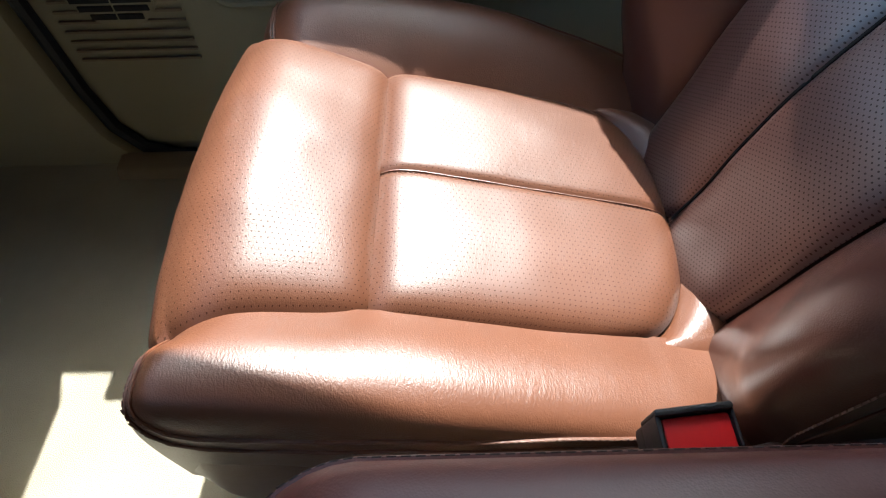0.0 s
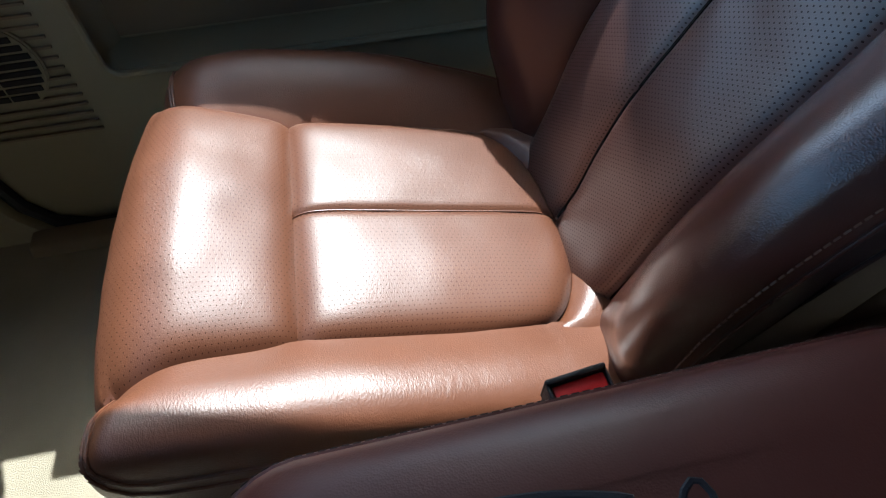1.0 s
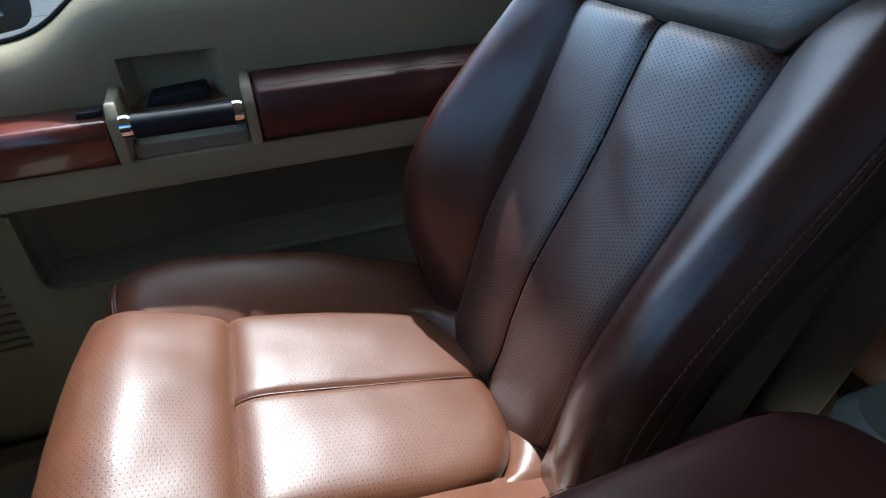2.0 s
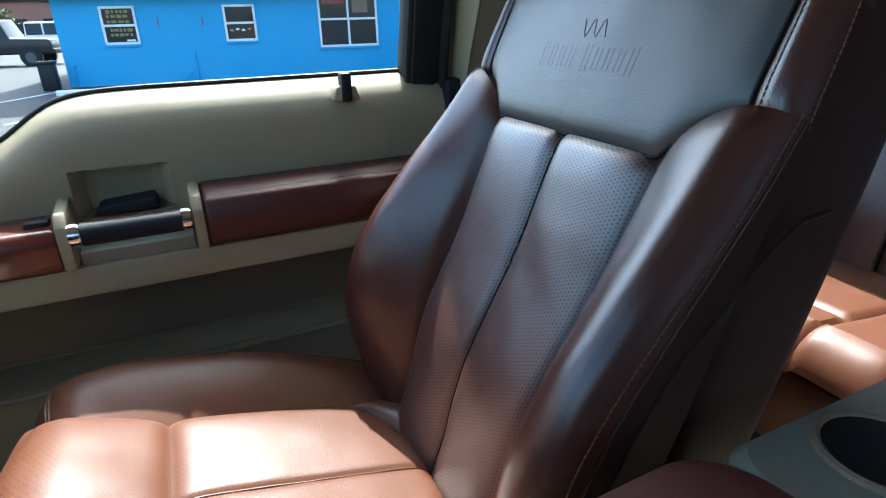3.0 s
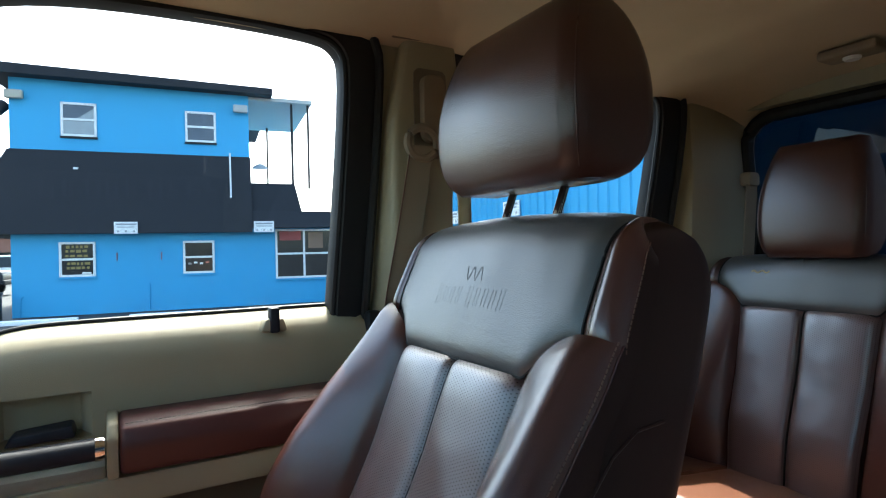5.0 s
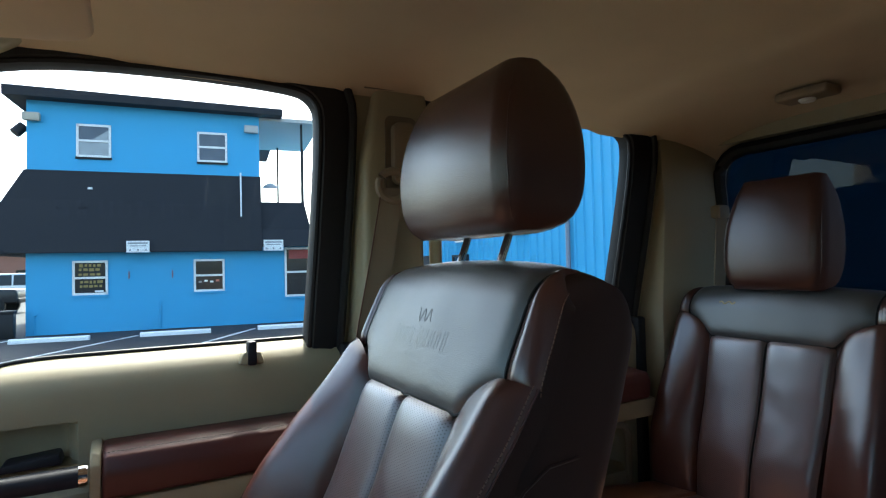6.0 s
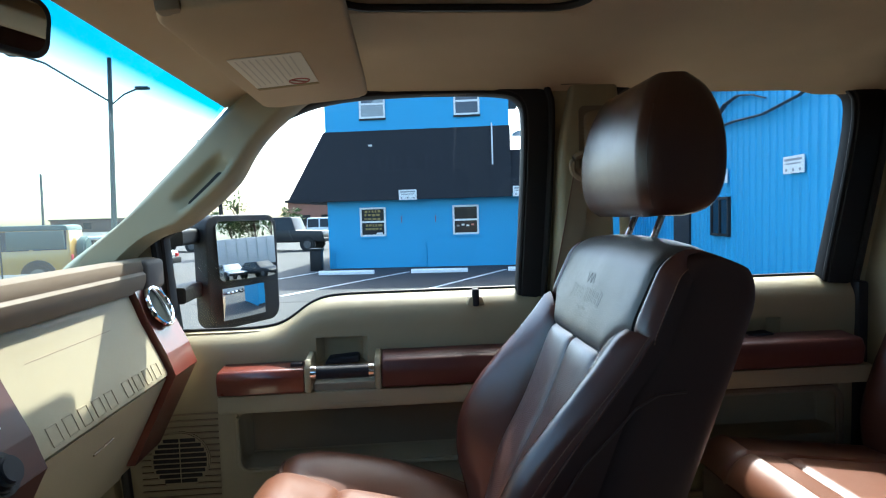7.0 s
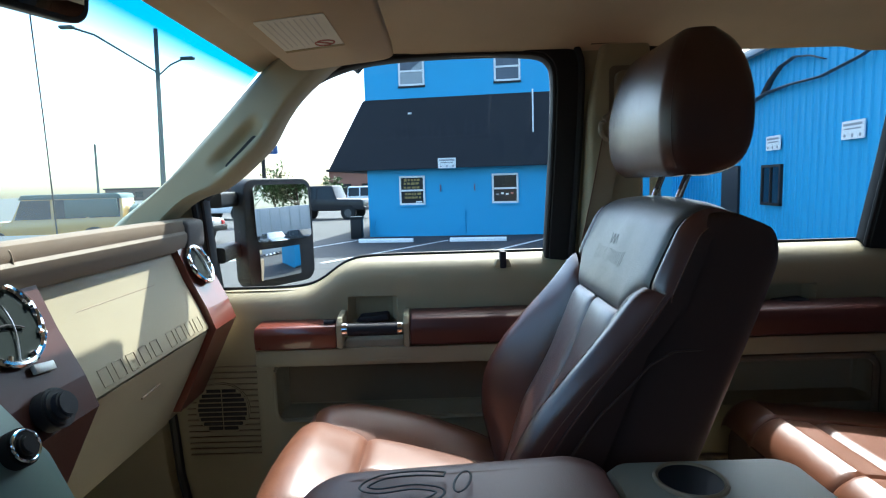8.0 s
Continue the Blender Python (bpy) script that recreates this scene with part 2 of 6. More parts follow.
def curve_of(*pts):
    """A smooth function through (t, value) pairs."""
    ts, vs = zip(*pts)

    def f(t):
        if t <= ts[0]:
            return vs[0]
        if t >= ts[-1]:
            return vs[-1]
        for i in range(len(ts) - 1):
            if t <= ts[i + 1]:
                a, b = ts[i], ts[i + 1]
                k = (t - a) / (b - a)
                m0 = (vs[i + 1] - vs[i - 1]) / (ts[i + 1] - ts[i - 1]) if i else (vs[1] - vs[0]) / (ts[1] - ts[0])
                m1 = (vs[i + 2] - vs[i]) / (ts[i + 2] - ts[i]) if i + 2 < len(ts) else (vs[-1] - vs[-2]) / (ts[-1] - ts[-2])
                h = b - a
                return (2 * k**3 - 3 * k**2 + 1) * vs[i] + (k**3 - 2 * k**2 + k) * h * m0 + (3 * k**2 - 2 * k**3) * vs[i + 1] + (k**3 - k**2) * h * m1
    return f


def patch(f, nu, nv, uv=None):
    """A sheet of nu x nv cells through f(a, b), a and b from 0 to 1."""
    bm = bmesh.new()
    lay = bm.loops.layers.uv.new("UVMap")
    grid = [[bm.verts.new(f(i / nu, j / nv)) for j in range(nv + 1)] for i in range(nu + 1)]
    for i in range(nu):
        for j in range(nv):
            q = bm.faces.new((grid[i][j], grid[i + 1][j], grid[i + 1][j + 1], grid[i][j + 1]))
            if uv:
                for lp, (p, r) in zip(q.loops, ((i, j), (i + 1, j), (i + 1, j + 1), (i, j + 1))):
                    lp[lay].uv = uv(p / nu, r / nv)
    return bm


def loft(rings, caps=True, closed=False):
    bm = bmesh.new()
    vs = [[bm.verts.new(p) for p in r] for r in rings]
    n = len(vs[0])
    pairs = list(zip(vs, vs[1:])) + ([(vs[-1], vs[0])] if closed else [])
    for a, b in pairs:
        for i in range(n):
            bm.faces.new((a[i], a[(i + 1) % n], b[(i + 1) % n], b[i]))
    if caps and not closed:
        bm.faces.new(vs[0][::-1])
        bm.faces.new(vs[-1])
    return bm


def box(x0, x1, y0, y1, z0, z1, bevel=0.0, seg=2, m=None):
    bm = bmesh.new()
    bmesh.ops.create_cube(bm, size=1, matrix=Matrix.LocRotScale(((x0 + x1) / 2, (y0 + y1) / 2, (z0 + z1) / 2), None, (x1 - x0, y1 - y0, z1 - z0)))
    if bevel:
        bmesh.ops.bevel(bm, geom=bm.edges[:], offset=bevel, segments=seg, affect="EDGES", profile=0.5)
    if m:
        bmesh.ops.transform(bm, matrix=m, verts=bm.verts[:])
    return bm


def add(bm, other):
    """Joins other into bm."""
    me = bpy.data.meshes.new("tmp")
    other.to_mesh(me)
    other.free()
    bm.from_mesh(me)
    bpy.data.meshes.remove(me)
    return bm


def prism(outline, axis, a, b, bevel=0.0, seg=2):
    """An outline of (p, q) pairs drawn out along an axis from a to b."""
    def at(p, q, v):
        return {"x": (v, p, q), "y": (p, v, q), "z": (p, q, v)}[axis]
    bm = bmesh.new()
    lo, hi = [bm.verts.new(at(p, q, a)) for p, q in outline], [bm.verts.new(at(p, q, b)) for p, q in outline]
    n = len(outline)
    for i in range(n):
        bm.faces.new((lo[i], lo[(i + 1) % n], hi[(i + 1) % n], hi[i]))
    bm.faces.new(lo[::-1])
    bm.faces.new(hi)
    bmesh.ops.recalc_face_normals(bm, faces=bm.faces[:])
    if bevel:
        bmesh.ops.bevel(bm, geom=bm.edges[:], offset=bevel, segments=seg, affect="EDGES", profile=0.5, clamp_overlap=True)
    return bm


def tube(points, r, n=8, closed=False, flat=1.0):
    """A round or flattened bar along points."""
    pts = [Vector(p) for p in points]
    rings = []
    for i, p in enumerate(pts):
        a = pts[(i - 1) % len(pts)] if closed or i else p
        b = pts[(i + 1) % len(pts)] if closed or i < len(pts) - 1 else p
        d = (b - a).normalized()
        side = d.cross(Vector((0, 0, 1)) if abs(d.z) < 0.9 else Vector((1, 0, 0))).normalized()
        up = side.cross(d)
        rr = r(i / max(1, len(pts) - 1)) if callable(r) else r
        rings.append([p + side * math.cos(k * math.tau / n) * rr + up * math.sin(k * math.tau / n) * rr * flat for k in range(n)])
    return loft(rings, closed=closed)


def disc(c, axis, r, depth, n=24, bevel=0.0):
    """A short drum round c along axis."""
    bm = bmesh.new()
    q = Vector(axis).to_track_quat("Z", "Y").to_matrix().to_4x4()
    bmesh.ops.create_cone(bm, cap_ends=True, segments=n, radius1=r, radius2=r, depth=depth, matrix=Matrix.Translation(c) @ q)
    if bevel:
        bmesh.ops.bevel(bm, geom=[e for e in bm.edges if len(e.link_faces) == 2 and min(len(f.verts) for f in e.link_faces) == 4 and max(len(f.verts) for f in e.link_faces) > 4], offset=bevel, segments=2, affect="EDGES")
    return bm


def ring(c, axis, r, t, n=28):
    q = Vector(axis).to_track_quat("Z", "Y").to_matrix()
    return tube([Vector(c) + q @ Vector((math.cos(a) * r, math.sin(a) * r, 0)) for a in (k * math.tau / n for k in range(n))], t, 8, closed=True)


def stitches(points, step=0.0065, length=0.0042, r=0.0007):
    """Short thread stitches laid along a line."""
    pts = [Vector(p) for p in points]
    bm, run, want = bmesh.new(), 0.0, 0.0
    for a, b in zip(pts, pts[1:]):
        seg = (b - a).length
        d = (b - a) / max(seg, 1e-9)
        side = d.cross(Vector((0.3, 0.2, 1))).normalized()
        up = side.cross(d)
        while want < run + seg:
            c = a + d * (want - run)
            lo = [bm.verts.new(c + side * math.cos(k * 1.57) * r + up * math.sin(k * 1.57) * r) for k in range(4)]
            hi = [bm.verts.new(c + d * length + side * math.cos(k * 1.57) * r + up * math.sin(k * 1.57) * r) for k in range(4)]
            for k in range(4):
                bm.faces.new((lo[k], lo[(k + 1) % 4], hi[(k + 1) % 4], hi[k]))
            bm.faces.new(lo[::-1])
            bm.faces.new(hi)
            want += step
        run += seg
    return bm


def rounded(x0, x1, y0, y1, r, n=5):
    """The outline of a rounded rectangle, as (p, q) pairs."""
    out = []
    for cx, cy, a0 in ((x1 - r, y1 - r, 0), (x0 + r, y1 - r, 90), (x0 + r, y0 + r, 180), (x1 - r, y0 + r, 270)):
        for k in range(n + 1):
            a = radians(a0 + 90 * k / n)
            out.append((cx + r * math.cos(a), cy + r * math.sin(a)))
    return out

# ---- setting: ground, cab shell ----
ASPHALT = surface("asphalt", (0.046, 0.045, 0.044), 0.9, grain=0.8, scale=120, vary=0.25, blotch=0.6)
SEALED = surface("sealed_asphalt", (0.022, 0.022, 0.024), 0.8, grain=0.8, scale=120, vary=0.25, blotch=0.8)
bm = bmesh.new()
bmesh.ops.create_grid(bm, x_segments=8, y_segments=8, size=900)
tagged(part("ground", bm, ASPHALT), "grey asphalt car park reaching the horizon", "ground", kind="structure")

GX = lambda z: 0.88 - (z - 1.63) * 0.155  # the side glass leans in
CAB = thing("cab_shell", "beige lined pickup truck cab shell", "truck cab", kind="structure")


def mirror_y(bm):
    bmesh.ops.scale(bm, vec=(1, -1, 1), verts=bm.verts[:])
    return bm


def sill(x):
    """The top of the passenger door, dipping ahead of the mirror."""
    return 1.553 + 0.083 / (1 + math.exp(-(x + 0.125) / 0.028))


# window openings in the side of the cab, as (x, z)
FRONT_WIN = [(-0.44, 1.55), (-0.44, 1.80), (-0.385, 1.865), (-0.30, 1.96), (-0.20, 2.045), (-0.09, 2.105), (0.03, 2.132), (0.25, 2.140), (0.42, 2.136), (0.455, 2.122), (0.470, 2.09), (0.468, 1.90), (0.458, 1.64), (0.458, 1.55)]
REAR_WIN = [(0.70, 1.55), (0.70, 2.10), (0.725, 2.135), (0.80, 2.145), (1.25, 2.145), (1.325, 2.135), (1.352, 2.10), (1.350, 1.95), (1.325, 1.64), (1.325, 1.55)]


def cut_corners(pts, keep=2):
    """Rounds an outline by cutting its corners twice, leaving the first and last points."""
    for _ in range(2):
        out = list(pts[:keep])
        for (xa, za), (xb, zb) in zip(pts[keep - 1:-keep], pts[keep:-keep + 1]):
            out += [(xa * 0.75 + xb * 0.25, za * 0.75 + zb * 0.25), (xa * 0.25 + xb * 0.75, za * 0.25 + zb * 0.75)]
        pts = out + list(pts[-keep:])
    return pts


FRONT_WIN, REAR_WIN = cut_corners(FRONT_WIN), cut_corners(REAR_WIN)


def side_skin(sign):
    """The trimmed side above the doors' belt, with two window openings through it."""
    outer = [(-0.62, 1.50), (-0.62, 1.74), (-0.22, 2.15), (-0.16, 2.175), (1.80, 2.175), (1.80, 1.50)]
    holes = []
    for win in (FRONT_WIN, REAR_WIN):
        cx = (min(q[0] for q in win) + max(q[0] for q in win)) / 2
        holes.append([(x + (0.016 if x > cx else -0.016), z + (0.010 if z > 1.9 else 0)) for x, z in win])
    bm = bmesh.new()
    rings = []
    for y_off in (0.0, 0.03):
        loops = []
        for lp in [outer] + holes:
            vs = [bm.verts.new((x, GX(z) - 0.012 + y_off, z)) for x, z in lp]
            es = [bm.edges.new((vs[i], vs[(i + 1) % len(vs)])) for i in range(len(vs))]
            loops.append((vs, es))
        bmesh.ops.triangle_fill(bm, edges=[e for _, es in loops for e in es], use_beauty=True)
        rings.append(loops)
    for (a, _), (b, _) in zip(*rings):
        for i in range(len(a)):
            j = (i + 1) % len(a)
            bm.faces.new((a[i], a[j], b[j], b[i]))
    if sign < 0:
        mirror_y(bm)
    return bm


part("side_frame", side_skin(1), BEIGE, CAB, smooth=False)
part("side_frame", side_skin(-1), BEIGE, CAB, smooth=False)


def lower_side(sign, x0, x1):
    bm = box(x0, x1, 0.934, 0.97, 0.55, 1.53)
    return mirror_y(bm) if sign < 0 else bm


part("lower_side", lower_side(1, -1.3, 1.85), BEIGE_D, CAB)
# unseen driver side walls, coloured charcoal so little light bounces back
part("lower_side", lower_side(-1, -1.3, 1.85), PADEND, CAB)
part("lower_side", box(-0.60, 1.85, -0.90, -0.84, 0.85, 1.56, 0.02), PADEND, CAB)
part("firewall", box(-1.30, -1.22, -0.90, 0.90, 0.55, 1.74), BLACKP, CAB)
part("cowl", box(-1.26, -0.74, -0.90, 0.90, 1.62, 1.72), BLACKP, CAB)
part("chassis", box(-1.2, 1.7, -0.55, 0.55, 0.45, 0.73), BLACKP, CAB)
for x in (-0.95, 1.45):
    for y in (-0.72, 0.72):
        part("tyre", disc((x, y, 0.40), (0, 1, 0), 0.40, 0.26, 32, 0.04), RUBBER, CAB)
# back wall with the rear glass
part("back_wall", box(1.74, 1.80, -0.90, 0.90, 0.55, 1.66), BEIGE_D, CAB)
part("back_header", box(1.66, 1.74, -0.90, 0.90, 2.12, 2.22), BEIGE, CAB)

floor = tagged(part("floor", box(-1.3, 1.80, -0.92, 0.92, 0.72, 0.893), CARPET), "dark beige carpeted truck cab floor", "floor", kind="structure")
part("hump", prism([(-0.20, 0.88), (-0.15, 1.0), (0.15, 1.0), (0.20, 0.88)], "x", -1.2, 1.7, 0.02), CARPET, floor)


# headliner: a shallow vault with a recessed roof panel and a dropped front edge
def roof_point(a, b):
    x = -0.262 + a * 2.02
    y = (b - 0.5) * 2 * 0.80
    e = abs(y) / 0.80
    z = 2.20 - 0.062 * e**6 * min(1.0, max(0.0, 1 + x / 0.22))
    z -= 0.085 * (max(0.0, 0.02 - x) / 0.28) ** 1.3
    z -= 0.06 * max(0.0, (x - 1.45) / 0.31) ** 2 if x > 1.45 else 0.0
    z -= 0.012 / (1 + math.exp(-(x - 1.22) / 0.01))
    if 0.04 < x < 0.50 and abs(y) < 0.40:
        k = min(1.0, min(x - 0.04, 0.50 - x, 0.40 - abs(y)) / 0.03)
        z += 0.03 * k
    return (x, y, z)


bm = patch(roof_point, 90, 60)
add(bm, box(-0.25, 1.82, -0.85, 0.85, 2.262, 2.30))
tagged(part("ceiling", bm, CLOTH), "beige cloth headliner with a roof panel recess", "headliner", kind="structure")
part("roof_rail", box(-0.20, 1.78, 0.772, 0.826, 2.155, 2.27, 0.012), BEIGE, CAB)
part("roof_rail", box(-0.20, 1.78, -0.86, -0.775, 2.155, 2.27, 0.012), BEIGE, CAB)

# roof panel of the sun roof with its dark rim
sr = thing("sunroof", "closed sunroof with beige sliding shade and dark rim", "sunroof")
part("sliding_shade", box(0.05, 0.49, -0.385, 0.385, 2.224, 2.229, 0.002), CLOTH, sr)
part("rim", tube([(p, q, 2.206) for p, q in rounded(0.05, 0.49, -0.392, 0.392, 0.06)], 0.007, 6, closed=True), BLACKP, sr)


# windshield: one glass sheet with a blue shade band
def smooth_step(k):
    k = min(1.0, max(0.0, k))
    return k * k * (3 - 2 * k)


def shield(a, b):
    y = (b - 0.5) * 2 * 0.80
    bow = 0.12 * (1 - (y / 0.80) ** 2)
    return Vector((-0.64 + 0.385 * a - bow * (1 - 0.85 * a), y, 1.70 + 0.425 * a))


ws = tagged(thing("windshield", "raked windshield with blue shade band", "windshield"), kind="structure")
part("pane", patch(lambda a, b: shield(a * 0.80, b), 12, 24), SHIELD, ws, shadow=False)
part("shade_band", patch(lambda a, b: shield(0.80 + a * 0.22, b), 4, 24), BAND, ws, "blue tinted band", shadow=False)

# A pillar trim on the passenger side, and its grab handle; a plain one on the other side
for sg in (1, -1):
    ap = [(Vector((-0.66, 0.80, 1.66)), 0.075), (Vector((-0.565, 0.79, 1.765)), 0.062), (Vector((-0.46, 0.782, 1.872)), 0.056), (Vector((-0.345, 0.775, 1.985)), 0.054), (Vector((-0.24, 0.765, 2.085)), 0.058), (Vector((-0.15, 0.76, 2.155)), 0.068), (Vector((-0.06, 0.76, 2.20)), 0.07)]
    d = Vector((0.46, 0, 0.44)).normalized()
    nrm = Vector((d.z, 0, -d.x))
    cx, cy, cz, cw = (curve_of(*[(i_, v_) for i_, v_ in enumerate(vals)]) for vals in zip(*[(c.x, c.y, c.z, w) for c, w in ap]))
    # the rear edge swells round the grab handle
    swell = curve_of((0, 1.0), (1, 0.85), (1.6, 0.98), (1.9, 1.25), (2.15, 1.66), (2.4, 1.9), (2.75, 2.06), (3.1, 2.12), (3.35, 2.06), (3.8, 1.70), (4.3, 1.42), (5, 1.2), (6, 1.0))
    rings = []
    for k in range(61):
        t = k / 10
        lo, hi = -0.75 + 0.45 * smooth_step((t - 0.3) / 1.6), swell(t)
        c = Vector((cx(t), 0, cz(t)))
        u = (c - Vector((-0.318, 0, 1.966))).dot(d)
        # a scoop for the fingers, gentle on its front side and steep below the grip
        gate = smooth_step((u + 0.105) / 0.04) * smooth_step((0.075 - u) / 0.045)
        edge = []
        for j in range(25):
            p = lo + (hi - lo) * j / 24
            q = -0.035 + 0.028 * max(0.0, abs(j / 12 - 1) - 0.72) / 0.28
            w = (c + nrm * (p * cw(t)) - Vector((-0.318, 0, 1.966))).dot(nrm) - 0.03 * (u + 0.02)
            q += 0.024 * gate * smooth_step((w - 0.001) / 0.024) * smooth_step((0.048 - w) / 0.007)
            q -= 0.006 * gate * smooth_step((w - 0.043) / 0.008)
            edge.append((p, q))
        edge += [(hi, 0.035), (hi - 0.2, 0.045), (lo + 0.2, 0.045), (lo, 0.035)]
        rings.append([(cx(t) + nrm.x * p * cw(t), sg * (cy(t) + q), cz(t) + nrm.z * p * cw(t)) for p, q in edge])
    part("pillar_trim", loft(rings), BEIGE, CAB, "beige windshield pillar trim with a moulded grab recess")


def pillar_face(u, w, y):
    """A place on the inner face of the pillar: u up along it, w across it."""
    return Vector((-0.318, y, 1.966)) + Vector((0.723, 0, 0.691)) * u + Vector((0.691, 0, -0.723)) * w


slot_ = rounded(-0.054, 0.054, -0.0075, 0.0075, 0.0072, 6)
part("grip_slot", loft([[pillar_face(p - 0.024, q + 0.0445, y) for p, q in slot_] for y in (0.754, 0.768)]), BLACKP, CAB, "black slot behind the grab recess")

# B pillar trim
part("pillar_trim", prism([(0.545, 0.9), (0.548, 1.62), (0.556, 2.0), (0.585, 2.17), (0.70, 2.17), (0.71, 2.08), (0.70, 1.95), (0.69, 1.84), (0.69, 0.9)], "y", 0.765, 0.90, 0.014, 3), BEIGE, CAB, "beige belt pillar trim")
# shadow gap at the pillar top, drawn as a dark brown tube
part("trim_gap", tube([(0.556, 0.763, 2.153), (0.64, 0.7625, 2.156), (0.735, 0.763, 2.158)], 0.0022, 6), LIP, CAB)
# C pillar trim
part("pillar_trim", prism([(1.452, 0.9), (1.452, 1.62), (1.475, 1.95), (1.46, 2.17), (1.75, 2.17), (1.75, 0.9)], "y", 0.785, 0.90, 0.014), BEIGE, CAB, "beige rear pillar trim")
part("pillar_trim", prism([(0.545, 0.9), (0.548, 1.62), (0.556, 2.0), (0.585, 2.17), (0.675, 2.17), (0.655, 1.9), (0.66, 0.9)], "y", -0.90, -0.76, 0.012), BEIGE, CAB)


# panes of the other side, unseen, tinted dark to hold back light
for win, tone in ((FRONT_WIN, TINT), (REAR_WIN, TINT)):
    far = part("pane", mirror_y(prism([(x, z) for x, z in win], "y", 0.0, 0.004)), tone, CAB, shadow=False)
    sh = Matrix.Identity(4)
    sh[1][2], sh[1][3] = 0.155, -0.87 - 0.155 * 1.63
    far.data.transform(sh)

# rear glass
rg = tagged(thing("rear_window", "dark tinted rear cab window", "window"), kind="structure")
part("pane", prism([(p, q) for p, q in rounded(-0.775, 0.775, 1.64, 2.105, 0.09)], "x", 1.735, 1.741), TINT, rg, shadow=False)
part("window_frame", tube([(1.73 - (q - 1.9) * 0.12, p, q) for p, q in rounded(-0.78, 0.78, 1.645, 2.105, 0.09)], 0.02, 8, closed=True), RUBBER, rg)


# ---- doors on the passenger side ----
def door(name, x0, x1, win, label):
    d = thing(name, label, "car door")
    n = 150
    rings = []
    for i in range(n + 1):
        x = x0 + (x1 - x0) * i / n
        s = sill(x) if name == "front_door" else 1.640
        edge_in = min(x - (x0 + 0.335), x1 - 0.125 - x) if name == "front_door" else min(x - (x0 + 0.12), x1 - 0.06 - x)
        r1 = min(1.534, s - 0.078)
        r2 = min(1.467, r1 - 0.022)
        c0, c1 = (-0.066, 0.045) if name == "front_door" else (1.055, 1.175)
        cup = 0.040 * min(1.0, max(0.0, min(x - c0, c1 - x) / 0.012 + 0.5))
        dent = 0.060 * min(1.0, max(0.0, edge_in / 0.022))
        rings.append([(x, 0.932, 0.86), (x, 0.932, 1.50), (x, 0.905, 1.54), (x, 0.905, s - 0.004), (x, 0.900, s), (x, 0.880, s - 0.006), (x, 0.858, s - 0.021), (x, 0.846, s - 0.039), (x, 0.840, s - 0.054), (x, 0.838, s - 0.075), (x, 0.838, r1), (x, 0.838 + cup, r1 - 0.005), (x, 0.840 + cup, r2), (x, 0.840, r2 - 0.005), (x, 0.842, 1.40), (x, 0.845, 1.36), (x, 0.845 + dent, 1.345), (x, 0.845 + dent, 1.215), (x, 0.846, 1.198), (x, 0.85, 0.86)])
    part("door_panel", loft(rings), BEIGE, d)
    part("belt_strip", tube([(x0 + 0.04 + (x1 - x0 - 0.08) * i / 60, 0.901, (sill(x0 + 0.04 + (x1 - x0 - 0.08) * i / 60) if name == "front_door" else 1.640) + 0.002) for i in range(61)], 0.004, 8), RUBBER, d)
    # glass and its black seal
    ob = part("pane", prism([(x, z) for x, z in win], "y", 0.0, 0.004), GLASS, d, shadow=False)
    sh = Matrix.Identity(4)
    sh[1][2], sh[1][3] = -0.155, 0.90 + 0.155 * 1.63
    ob.data.transform(sh)
    top = [p for p in win if p[1] > 1.56]
    ends = [(top[0][0], 1.60)] + top + [(top[-1][0], 1.60)]
    dense = []
    for (xa, za), (xb, zb) in zip(ends, ends[1:]):
        k = max(1, int(math.hypot(xb - xa, zb - za) / 0.03))
        dense += [(xa + (xb - xa) * j / k, za + (zb - za) * j / k) for j in range(k)]
    dense.append(ends[-1])
    # black frame: a deep band round the opening, and a rounded rubber lip
    rings, lip, edge = [], [], []
    for j, (x, z) in enumerate(dense):
        xa, za = dense[max(0, j - 1)]
        xb, zb = dense[min(len(dense) - 1, j + 1)]
        t = Vector((xb - xa, zb - za)).normalized()
        o = Vector((-t.y, t.x))
        wd = 0.022 + (0.048 if name == "front_door" else 0.068) * max(0.0, o.x) ** 0.7 + 0.022 * max(0.0, o.y)
        y = GX(z)
        rings.append([(x, y + 0.022, z), (x, y - 0.004, z), (x + o.x * 0.012, y - 0.022, z + o.y * 0.012), (x + o.x * wd * 0.7, y - 0.026, z + o.y * wd * 0.7), (x + o.x * wd, y - 0.020, z + o.y * wd), (x + o.x * wd, y + 0.022, z + o.y * wd)])
        lip.append((x + o.x * 0.006, y - 0.012, z + o.y * 0.006))
        edge.append((x + o.x * wd, y - 0.024, z + o.y * wd))
    part("window_frame", loft(rings), RUBBER, d, "black window frame")
    part("window_seal", tube(lip, 0.007, 8), RUBBER, d)
    part("weather_strip", tube(edge, 0.009, 8), RUBBER, d)
    part("edge_seal", box(x1 - 0.022, x1 + 0.010, 0.826, 0.862, 0.90, 1.625, 0.008), RUBBER, d)
    return d


front = door("front_door", -0.62, 0.545, FRONT_WIN, "closed beige front passenger door with clear window")
rear = door("rear_door", 0.66, 1.42, REAR_WIN, "closed beige rear passenger door with clear window")

